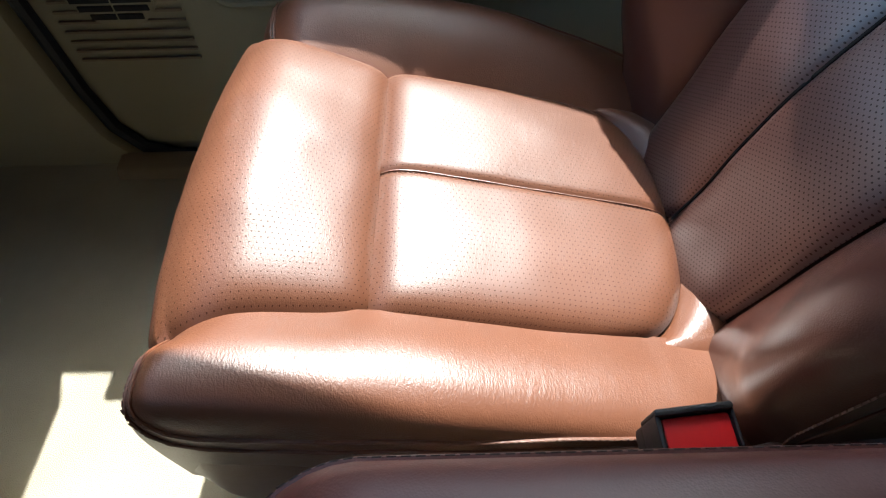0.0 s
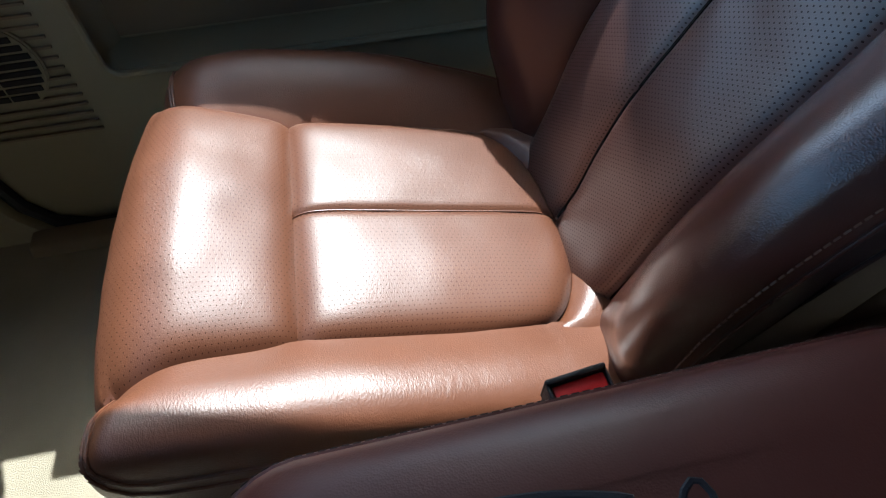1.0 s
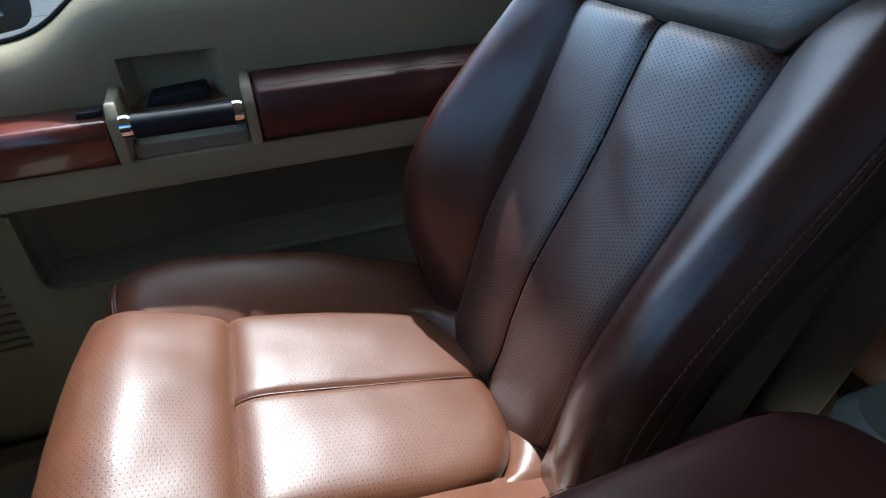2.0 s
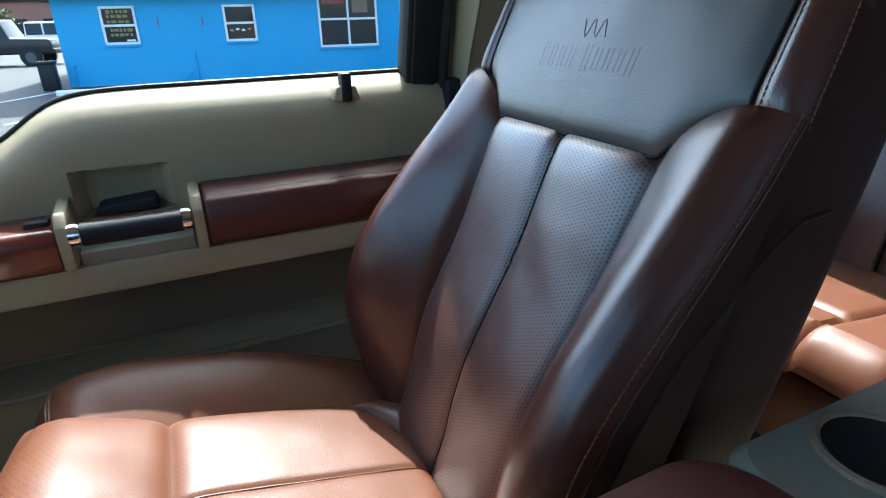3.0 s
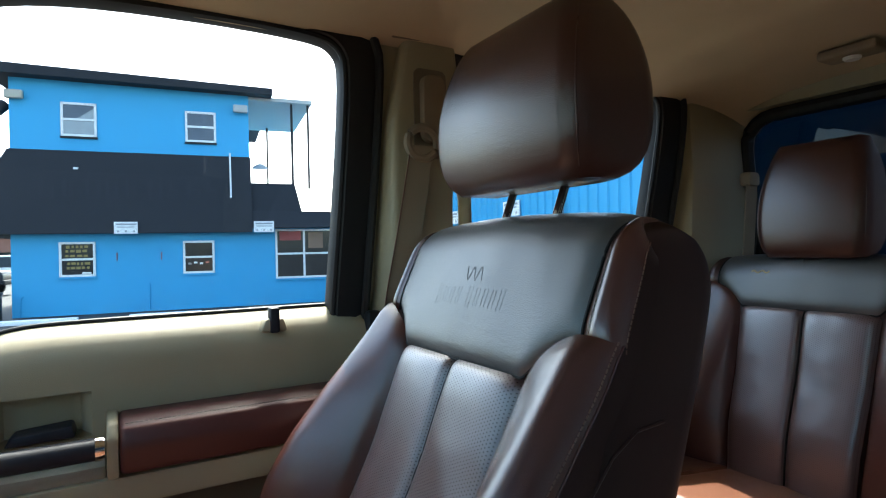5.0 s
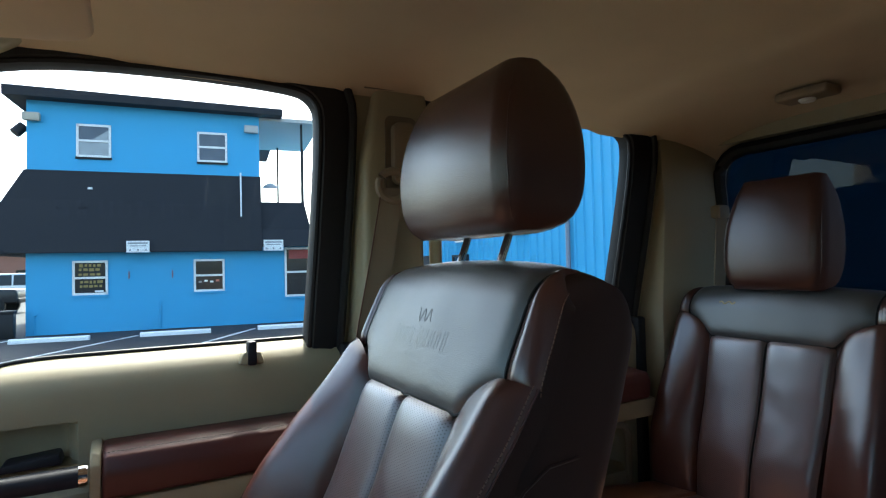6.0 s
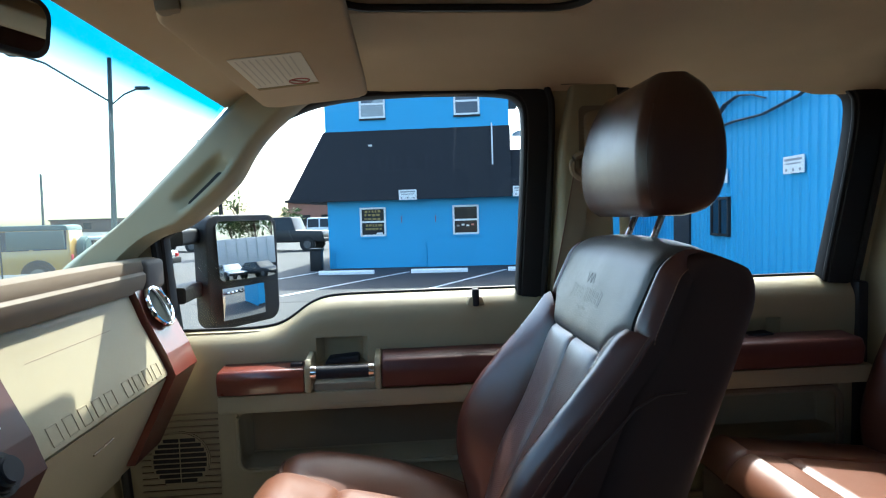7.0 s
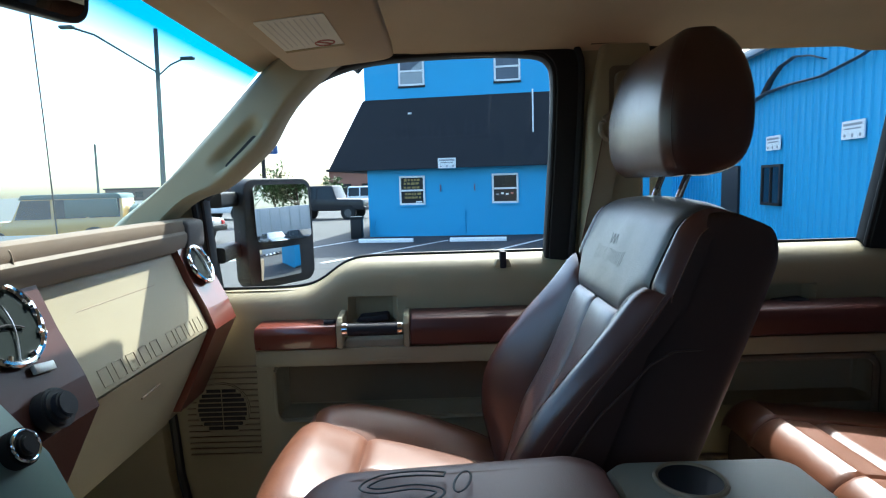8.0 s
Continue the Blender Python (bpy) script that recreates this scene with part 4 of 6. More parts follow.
    if gold:
        part("rubbed_mark", tube([mark(0.130 - 0.045 * k / 10, 0.522 + 0.003 * math.sin(k * 1.3)) for k in range(11)], 0.0022, 6), GOLD, yk, "worn gold streak")


# a head restraint in profile: front and back face by height, and how wide it is, as shares of its depth, height and width
HEAD_FRONT = curve_of((0.0, 0.20), (0.05, 0.10), (0.15, 0.03), (0.30, 0.0), (0.45, 0.0), (0.60, 0.035), (0.72, 0.085), (0.84, 0.155), (0.93, 0.235), (0.98, 0.305), (1.0, 0.36))
HEAD_BACK = curve_of((0.0, 0.56), (0.03, 0.76), (0.10, 0.90), (0.25, 0.98), (0.45, 1.0), (0.62, 0.985), (0.78, 0.93), (0.90, 0.84), (0.97, 0.73), (1.0, 0.64))
HEAD_WIDE = curve_of((0.0, 0.86), (0.06, 0.93), (0.18, 0.985), (0.35, 1.0), (0.55, 0.985), (0.75, 0.93), (0.90, 0.865), (1.0, 0.80))


def headrest(parent, F, w, hgt, dep, mat, post_lean):
    """F puts its foot at s = 0 and its front face at h = 0."""
    levels = [0.0, 0.02, 0.05, 0.09, 0.14] + [0.2 + 0.05 * i for i in range(12)] + [0.80, 0.85, 0.90, 0.94, 0.97, 0.99, 1.0]
    rings, edges = [], {1: [], -1: []}
    for t in levels:
        f, b, ww = -HEAD_FRONT(t) * dep, -HEAD_BACK(t) * dep, HEAD_WIDE(t) * w / 2
        r = min(0.030, (f - b) * 0.46)
        ring_ = []
        for p, q in rounded(-ww, ww, b, f, r, 8):
            full = 0.010 * (1 - (p / ww) ** 2) if q > (f + b) / 2 else -0.008 * (1 - (p / ww) ** 2)
            ring_.append(F(t * hgt + 0.010 * (1 - (p / ww) ** 2) * (t - 0.5) * 2, p, q + full))
        rings.append(ring_)
        if 0.04 < t < 0.95:
            for sg in (1, -1):
                edges[sg].append(F(t * hgt, sg * (ww - r * 0.25), f - r * 0.34))
    pad = part("pad", loft(rings), mat, parent)
    foot = F(0.03, 0, -dep * 0.62)
    for sg in (1, -1):
        part("seam_cord", tube(edges[sg], 0.0016, 6), mat, pad)
        part("post", tube([foot + Vector((-math.sin(post_lean) * 0.13, sg * 0.058, -math.cos(post_lean) * 0.13)), foot + Vector((0, sg * 0.058, 0))], 0.0062, 14), CHROME, parent)
        part("post_guide", disc(foot + Vector((-math.sin(post_lean) * 0.098, sg * 0.058, -math.cos(post_lean) * 0.098)), (math.sin(post_lean), 0, math.cos(post_lean)), 0.016, 0.016, 16, 0.003), BLACKP, parent)


LEAN = math.atan2(0.167, 0.405)
seat = thing("passenger_seat", "brown leather front seat with dark shoulder panel", "car seat", at=(0, 0.43, 0))
seat_cushion(seat)
F1 = back_frame((0.312, 0, 1.197), LEAN)
seat_back(seat, F1)
FH = back_frame((0.545, 0, 1.830), radians(0))
headrest(seat, FH, 0.330, 0.238, 0.152, HEAD, LEAN)
part("seat_base", box(-0.14, 0.30, -0.20, 0.20, 0.83, 1.02, 0.02), BLACKP, seat)
part("seam_cord", tube([(0.565, -0.262, 1.568), (0.52, -0.266, 1.567), (0.485, -0.268, 1.549), (0.454, -0.268, 1.515), (0.408, -0.268, 1.471), (0.36, -0.268, 1.40), (0.32, -0.266, 1.31)], 0.0018, 6), SIDE, seat)
part("hinge_cover", prism([(0.20, 1.03), (0.22, 1.15), (0.36, 1.30), (0.45, 1.33), (0.47, 1.25), (0.40, 1.05)], "y", -0.275, -0.248, 0.008), SIDE, seat)

rear_seat = thing("rear_seat", "brown leather rear bench place with worn gold streak", "car seat", "rear bench", at=(0, 0.50, 0))
F2 = back_frame((1.37, 0, 1.16), radians(13))
seat_back(rear_seat, F2, top=0.575, bulge=0.45, wid=1.05, gold=True)
headrest(rear_seat, back_frame((1.475, 0, 1.712), radians(6)), 0.252, 0.275, 0.120, HEAD, radians(13))


def bench(parent):
    def top(a, b):
        x = 1.40 - 0.50 * a
        v = (b - 0.5) * 0.54
        z = 1.185 + 0.062 * a
        if a > 0.86:
            k = (a - 0.86) / 0.14
            x, z = 0.97 - 0.070 * math.sin(k * 1.5), 1.2383 - 0.075 * (1 - math.cos(k * 1.5)) + 0.006
        h = 0.012 + dip(0.27 - abs(v), 0.012, 0.02) - 0.010 * math.exp(-(abs(abs(v) - 0.135) / 0.006) ** 2) - 0.010 * math.exp(-((a - 0.70) / 0.02) ** 2) * (abs(v) < 0.135)
        return (x, v, z + h + smooth_noise((x, v, 5), 16, 0.0014))
    part("cushion", patch(top, 60, 60), TAN, parent)
    part("cushion_side", box(0.905, 1.40, -0.265, 0.265, 1.02, 1.18, 0.03), BROWN, parent)
    part("seat_base", box(1.0, 1.6, -0.26, 0.26, 0.83, 1.03, 0.01), BLACKP, parent)


bench(rear_seat)
copy_thing(rear_seat, pose(0, -0.07, 0))

# ---- centre console ----
con = thing("centre_console", "oxblood leather centre armrest console with cup holder", "console")
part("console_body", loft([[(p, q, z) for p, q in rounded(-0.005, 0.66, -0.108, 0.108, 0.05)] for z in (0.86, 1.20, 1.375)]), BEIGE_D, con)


def lid_ring(z, g):
    return [(p, q, z) for p, q in rounded(-0.028 + g, 0.392 - g * 0.3, -0.120 + g, 0.120 - g, 0.055 - g * 0.4, 8)]


def droop(rings):
    """Rolls the front of the lid down a little."""
    return [[(x, y, z - 0.030 * max(0.0, (0.20 - x) / 0.23) ** 2) for x, y, z in r] for r in rings]


lid = part("armrest_lid", loft(droop([lid_ring(1.375, 0.014), lid_ring(1.383, 0.004), lid_ring(1.405, 0.0), lid_ring(1.425, 0.002), lid_ring(1.437, 0.010), lid_ring(1.4435, 0.026), lid_ring(1.445, 0.05)])), RED_LEATHER, con, "oxblood leather lid")
seam_line = droop([lid_ring(1.4275, 0.0012)])[0]
part("stitching", stitches(seam_line + seam_line[:1], 0.006, 0.004, 0.0004), THREAD_DARK, lid)
part("seam_cord", tube(droop([lid_ring(1.421, 0.0006)])[0], 0.0018, 6, closed=True), RED_LEATHER, lid)
sx = curve_of((0, 0.176), (1, 0.135), (2, 0.090), (3, 0.068), (4, 0.090), (5, 0.135), (6, 0.168), (7, 0.150), (8, 0.100), (9, 0.050))
sy = curve_of((0, 0.055), (1, 0.064), (2, 0.064), (3, 0.046), (4, 0.030), (5, 0.030), (6, 0.015), (7, -0.006), (8, -0.012), (9, -0.026))


def scroll(t, off):
    """A winding band on the lid: a point off to the side of its middle line."""
    dx, dy = sx(t + 0.05) - sx(t - 0.05), sy(t + 0.05) - sy(t - 0.05)
    ln = math.hypot(dx, dy) or 1.0
    return (sx(t) - dy / ln * off, sy(t) + dx / ln * off, 1.4449 - 0.030 * max(0.0, (0.20 - sx(t)) / 0.23) ** 2)


band = [scroll(0.06 + 8.88 * k / 70, 0.0055) for k in range(71)] + [scroll(8.94 - 8.88 * k / 70, -0.0055) for k in range(71)]
part("pressed_mark", tube(band, 0.0019, 6, closed=True, flat=0.5), NAVY, lid, "dark pressed scroll outline")
part("pressed_mark", tube([(0.197 + 0.010 * math.cos(k * 0.42) + 0.006 * math.sin(k * 0.42), 0.036 + 0.026 * math.sin(k * 0.42), 1.4449) for k in range(15)], 0.0017, 6, closed=True, flat=0.5), NAVY, lid)
hold = part("cup_panel", loft([[(p, q, z) for p, q in rounded(0.397 + g, 0.67 - g, -0.117 + g, 0.117 - g, 0.03)] for z, g in ((1.36, 0.0), (1.412, 0.0), (1.424, 0.008), (1.425, 0.02))]), CUP, con, "olive grey cup holder panel")
for y in (0.055, -0.055):
    part("cup_well", disc((0.500, y, 1.4245), (0, 0, 1), 0.042, 0.004, 32), BLACKP, hold)
    part("cup_rim", ring((0.500, y, 1.4255), (0, 0, 1), 0.044, 0.004), BEIGE_D, hold)

# seat belt buckle between cushion and console
bk = thing("belt_buckle", "black seat belt buckle with red release button", "buckle")
mb = pose(0.2115, 0.1635, 1.308, 8, -4, 5)
part("release_button", box(-0.0195, 0.0215, -0.0150, 0.0080, -0.024, -0.0005, 0.0025, 2, mb), REDP, bk)
shell_ = box(-0.0235, 0.0235, 0.0085, 0.0130, -0.034, 0.0050, 0.002, 2, mb)
add(shell_, box(-0.0235, -0.0200, -0.0140, 0.0100, -0.034, 0.0025, 0.0015, 2, mb))
add(shell_, box(0.0220, 0.0240, -0.0140, 0.0100, -0.034, 0.0010, 0.0008, 2, mb))
add(shell_, box(-0.0225, 0.0225, -0.0145, 0.0120, -0.060, -0.026, 0.004, 2, mb))
part("housing", shell_, BLACKP, bk)
part("stalk", box(-0.012, 0.014, -0.009, 0.009, -0.22, -0.055, 0.005, 2, mb), BLACKP, bk)

# belt on the pillar
sb = thing("seat_belt", "beige seat belt hanging from the pillar", "seat belt")
part("guide", ring((0.607, 0.744, 1.950), (0.15, 1, 0), 0.030, 0.0085), BEIGE_D, sb)
part("slide_cover", prism(rounded(0.612, 0.660, 1.955, 2.085, 0.016), "y", 0.744, 0.768, 0.006, 3), BEIGE_D, sb)
part("slide_slot", prism(rounded(0.600, 0.672, 1.925, 2.100, 0.014), "y", 0.7615, 0.768), LIP, sb)
part("webbing", loft([[(x - 0.024, y, z), (x + 0.024, y - 0.006, z), (x + 0.024, y - 0.004, z), (x - 0.024, y + 0.002, z)] for x, y, z in ((0.606, 0.746, 1.945), (0.58, 0.748, 1.80), (0.554, 0.753, 1.67), (0.50, 0.758, 1.35), (0.47, 0.762, 1.10))]), BEIGE_D, sb)
part("webbing_edge", tube([(0.5815, 0.745, 1.94), (0.5555, 0.747, 1.80), (0.5295, 0.752, 1.67), (0.4755, 0.757, 1.35)], 0.0012, 6), THREAD, sb)
loop = thing("pillar_handle", "beige grab handle on the belt pillar", "grab handle")
part("grip", tube([(0.694, 0.80, 1.905), (0.706, 0.788, 1.893), (0.716, 0.782, 1.875), (0.722, 0.780, 1.85), (0.723, 0.780, 1.75), (0.722, 0.780, 1.60), (0.716, 0.782, 1.56), (0.700, 0.792, 1.535)], 0.0165, 12, flat=0.8), BEIGE, loop)
rb = thing("seat_belt", "beige rear seat belt by the back pillar", "seat belt")
part("guide", box(1.60, 1.65, 0.70, 0.735, 1.90, 1.94, 0.01), BEIGE_D, rb)
part("webbing", loft([[(x - 0.02, y, z), (x + 0.02, y - 0.006, z), (x + 0.02, y - 0.003, z), (x - 0.02, y + 0.003, z)] for x, y, z in ((1.62, 0.71, 1.92), (1.60, 0.72, 1.6), (1.58, 0.73, 1.2))]), BEIGE_D, rb)

# ---- door mirror ----
part("housing", hb, BLACKP, mir)
for z0, z1, turn in ((-0.026, 0.150, 0.0), (-0.140, -0.046, 3.0)):
    if turn:
        # the lower glass is a convex wide-angle one
        pane_ = patch(lambda a, b: Vector((0.010 - ((a - 0.5) * 0.166) ** 2 / 1.3 - ((b - 0.5) * 0.094) ** 2 / 1.3, -0.108 + 0.166 * a, z0 + (z1 - z0) * b)), 16, 10)
    else:
        pane_ = prism(rounded(-0.108, 0.112, z0, z1, 0.018), "x", 0.0, 0.006)
    gm = part("mirror_glass", pane_, MIRROR, mir)
    gm.data.transform(Matrix.Translation((0.047 + 0.008 * (turn > 0), 0, 0)) @ Matrix.Rotation(radians(turn), 4, "Z"))
for ob in mir.children:
    if ob.name.startswith("mirror_glass"):
        upper = max(v.co.z for v in ob.data.vertices) > 0
        zc, up = (0.062, -2.5) if upper else (-0.093, -0.8)
        ob.data.transform(Matrix.Translation((0.058, 0, zc)) @ Matrix.Rotation(radians(up), 4, "Y") @ Matrix.Translation((-0.05, 0, -zc)))
    ob.data.transform(yaw)
for z in (1.645, 1.80):
    part("arm", loft([[(x + a, y, z + b) for a, b in rounded(-0.03, 0.03, -0.022, 0.022, 0.01)] for x, y in ((-0.455, 0.92), (-0.462, 1.02), (-0.455, 1.12), (-0.44, 1.18))]), BLACKP, mir)
part("sail_panel", prism([(-0.50, 1.55), (-0.50, 1.74), (-0.465, 1.80), (-0.438, 1.55)], "y", 0.885, 0.935, 0.008), BLACKP, mir)

DARKGLASS = surface("dark_screen", (0.01, 0.012, 0.016), 0.08)

# ---- dashboard ----
dash = thing("dashboard", "beige dashboard with wine red wood trim", "dashboard")


def dash_ring(y):
    return [(-0.80, y, 1.30), (-0.80, y, 1.69),
            (-0.460, y, 1.69), (-0.432, y, 1.62), (-0.397, y, 1.545), (-0.384, y, 1.505), (-0.389, y, 1.49), (-0.412, y, 1.44), (-0.452, y, 1.36), (-0.502, y, 1.27), (-0.545, y, 1.24)]


def pad_ring(y):
    return [(-0.86, y, 1.692), (-0.86, y, 1.70), (-0.62, y, 1.742), (-0.50, y, 1.758), (-0.455, y, 1.760), (-0.440, y, 1.756), (-0.434, y, 1.742), (-0.436, y, 1.716), (-0.442, y, 1.706), (-0.458, y, 1.694)]


PAD = surface("soft_tan_pad", (0.165, 0.126, 0.088), 0.75, grain=0.4, scale=800, spec=0.2)
part("dash_body", loft([dash_ring(-0.84 + 1.635 * k / 20) for k in range(21)]), BEIGE, dash)
part("dash_pad", loft([pad_ring(-0.84 + 1.635 * k / 20) for k in range(21)]), PAD, dash, "soft tan dashboard pad")
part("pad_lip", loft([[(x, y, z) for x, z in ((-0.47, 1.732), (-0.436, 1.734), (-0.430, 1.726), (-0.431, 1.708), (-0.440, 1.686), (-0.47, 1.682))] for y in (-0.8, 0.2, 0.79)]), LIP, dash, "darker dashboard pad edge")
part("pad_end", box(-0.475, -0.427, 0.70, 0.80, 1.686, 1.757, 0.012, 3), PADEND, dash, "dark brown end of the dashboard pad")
part("pad_seam", tube([(-0.62, 0.14, 1.7365), (-0.50, 0.145, 1.7595), (-0.455, 0.148, 1.7615), (-0.436, 0.15, 1.748), (-0.433, 0.15, 1.730)], 0.0016, 6), BEIGE_D, dash)


def face(y0, y1, off, mat, name, label=""):
    prof = [(-0.462, 1.698), (-0.434, 1.625), (-0.399, 1.55), (-0.382, 1.50), (-0.390, 1.485), (-0.432, 1.40), (-0.482, 1.30)]
    rings = []
    for x, z in prof:
        rings.append([(x + off, y0, z), (x + off, y1, z), (x - 0.02, y1, z), (x - 0.02, y0, z)])
    return part(name, loft(rings), mat, dash, label, smooth=False)


part("glovebox_door", loft([[(x + 0.006, 0.212, z), (x + 0.006, 0.652, z), (x - 0.01, 0.652, z), (x - 0.01, 0.212, z)] for x, z in ((-0.456, 1.69), (-0.431, 1.622), (-0.397, 1.549), (-0.382, 1.512), (-0.381, 1.504))]), BEIGE, dash, "beige glovebox door with pressed bars")
part("glovebox_lower", loft([[(x + 0.006, 0.212, z), (x + 0.006, 0.652, z), (x - 0.01, 0.652, z), (x - 0.01, 0.212, z)] for x, z in ((-0.384, 1.498), (-0.412, 1.44), (-0.447, 1.37), (-0.497, 1.275))]), BEIGE, dash)
stripe = face(0.660, 0.792, 0.022, WOOD, "wood_stripe", "glossy wine red wood stripe")
part("vent_ring", ring((-0.412, 0.722, 1.650), (0.9, 0, 0.42), 0.047, 0.006), CHROME, stripe)
part("vent_face", disc((-0.414, 0.722, 1.650), (0.9, 0, 0.42), 0.045, 0.006), DRUM, stripe)
part("vane", tube([(-0.4065 - 0.020 * math.cos(j / 8 * math.pi), 0.722 + 0.014 * math.sin(j / 8 * math.pi), 1.650 + 0.040 * math.cos(j / 8 * math.pi)) for j in range(9)], 0.0022, 6), SATIN, stripe)
stack = face(-0.30, 0.196, 0.022, PANEL, "centre_panel", "wine red wood centre panel")
ax = Vector((0.92, 0, 0.40)).normalized()


def on_stack(y, z, out=0.0):
    """A place on the sloped face of the centre stack."""
    f = curve_of((1.30, -0.482), (1.40, -0.432), (1.485, -0.390), (1.50, -0.382), (1.55, -0.399), (1.625, -0.434), (1.70, -0.462))
    return Vector((f(z) + 0.022, y, z)) + ax * out


vent = part("vent_ring", ring(on_stack(0.101, 1.652, 0.006), ax, 0.060, 0.0055), CHROME, stack, "chrome ring of a round air vent")
part("vent_face", disc(on_stack(0.101, 1.652, 0.001), ax, 0.057, 0.010), DRUM, vent)
part("vane", tube([on_stack(0.101 + 0.020 * math.sin(j / 8 * math.pi) - 0.012, 1.652 - 0.050 + 0.100 * j / 8, 0.010) for j in range(9)], 0.0014, 6), SATIN, vent)
part("vane", tube([on_stack(0.101 - 0.046 + 0.070 * j / 8, 1.640 + 0.010 * math.sin(j / 8 * 3.14), 0.009) for j in range(9)], 0.0016, 6), BLACKP, vent)
turn_ = ax.to_track_quat("Z", "Y").to_matrix()
for k in range(8):
    w_ = turn_ @ Vector((math.cos(k * math.tau / 8 + 0.3), math.sin(k * math.tau / 8 + 0.3), 0))
    part("lug", tube([on_stack(0.101, 1.652, 0.008) + w_ * 0.050, on_stack(0.101, 1.652, 0.006) + w_ * 0.064], 0.0045, 8), CHROME, vent)
BRIGHT = surface("silver_white_paint", (0.75, 0.77, 0.75), 0.3, coat=0.3)
part("release_button", box(-0.019, 0.019, -0.007, 0.007, -0.004, 0.004, 0.002, 2, Matrix.Translation(on_stack(0.124, 1.583, 0.005)) @ ax.to_track_quat("Z", "Y").to_matrix().to_4x4() @ Matrix.Rotation(radians(-8), 4, "Z")), BRIGHT, stack, "silver white push button")
sock = part("switch_dial", disc(on_stack(0.094, 1.530, 0.010), ax, 0.029, 0.026, 28, 0.004), BLACKP, stack, "black rotary switch")
part("dial_cap", disc(on_stack(0.094, 1.530, 0.028), ax, 0.019, 0.014, 24, 0.003), NAVY, sock)
plate = part("control_plate", prism([(-0.08, 1.40), (-0.08, 1.65), (-0.020, 1.655), (-0.004, 1.645), (0.048, 1.49), (0.048, 1.40)], "x", 0.0, 0.006, 0.002), TEAL, stack, "grey green control plate")
tilt = Matrix.Translation((-0.358, 0, 1.53)) @ Matrix.Rotation(radians(-23), 4, "Y") @ Matrix.Translation((0, 0, -1.53))
plate.data.transform(tilt)
for y, z in ((-0.010, 1.594), (0.003, 1.512)):
    kn = part("knob", disc(on_stack(y, z, 0.020), ax, 0.024, 0.030, 28, 0.004), CORD, stack, "black knob with silver ring")
    part("knob_ring", ring(on_stack(y, z, 0.034), ax, 0.0195, 0.0022), CHROME, kn)
    part("knob_cap", disc(on_stack(y, z, 0.036), ax, 0.0135, 0.010, 24, 0.003), CORD, kn)
scr = part("screen_frame", box(-0.445, -0.385, -0.26, 0.016, 1.625, 1.742, 0.012, 3), BLACKP, stack, "black screen surround")
part("screen", box(-0.386, -0.3835, -0.24, 0.000, 1.645, 1.728, 0.001), DARKGLASS, scr)
part("key_panel", box(-0.395, -0.365, -0.26, -0.062, 1.43, 1.622, 0.006), BLACKP, stack)
for k in range(4):
    for j in range(3):
        part("key", box(-0.016, 0.016, -0.006, 0.006, -0.003, 0.003, 0.002, 1, Matrix.Translation(on_stack(-0.085 - 0.045 * j, 1.585 - 0.030 * k, 0.024)) @ ax.to_track_quat("Z", "Y").to_matrix().to_4x4() @ Matrix.Rotation(radians(90), 4, "Z")), BLACKP, stack)

# pressed bars on the glovebox
gl = [ob for ob in dash.children if ob.name.startswith("glovebox_door")][0]
gx = curve_of((1.504, -0.375), (1.512, -0.376), (1.549, -0.391), (1.622, -0.425), (1.69, -0.450))
for k in range(9):
    bars = bmesh.new()
    y = 0.240 + k * 0.042 + (0.022 if k > 4 else 0)
    for (ya, za), (yb, zb) in (((0, 1.512), (0, 1.540)), ((0, 1.540), (0.026, 1.540)), ((0.026, 1.540), (0.026, 1.512)), ((0.026, 1.512), (0, 1.512))):
        add(bars, tube([(gx(za) + 0.0003, y + ya, za), (gx(zb) + 0.0003, y + yb, zb)], 0.0009, 6))
    part("pressed_mark", bars, BEIGE, gl)
part("crease", tube([(gx(1.632) - 0.0004, 0.27 + 0.26 * k / 10, 1.632) for k in range(11)], 0.0012, 6), BEIGE_D, gl)
part("latch_line", tube([(-0.4065, 0.40 + 0.07 * k / 4, 1.432 + 0.004 * k / 4) for k in range(5)], 0.002, 6), BEIGE_D, gl)

# sun visor with its paper label
vis = thing("sun_visor", "folded beige sun visor with white warning label", "sun visor")
vm = pose(-0.005, 0.27, 2.085, 0, -6, 0)
part("visor_pad", prism(rounded(-0.105, 0.10, -0.27, 0.265, 0.035), "z", -0.014, 0.014, 0.010, 3), CLOTH, vis)
part("label_sheet", prism(rounded(-0.078, 0.024, -0.085, 0.10, 0.004), "z", -0.0155, -0.0145), PAPER, vis, "white paper warning label")
part("label_band", box(-0.078, 0.024, 0.088, 0.0995, -0.0162, -0.0154), YELLOW, vis)
part("label_sign", ring((-0.004, 0.066, -0.0158), (0, 0, 1), 0.016, 0.0014), INK_RED, vis)
part("label_sign", tube([(-0.015, 0.055, -0.0158), (0.007, 0.077, -0.0158)], 0.0016, 6), INK_RED, vis)
for k in range(9):
    part("print_bar", box(-0.070 + k * 0.0095, -0.0680 + k * 0.0095, -0.075, (0.075 if k < 6 else 0.035) - 0.006 * (k % 3), -0.0159, -0.0154), PRINT, vis)
part("visor_clip", box(-0.095, -0.068, -0.274, -0.255, -0.014, 0.004, 0.004), BEIGE_D, vis)
for ob in vis.children:
    ob.data.transform(vm)

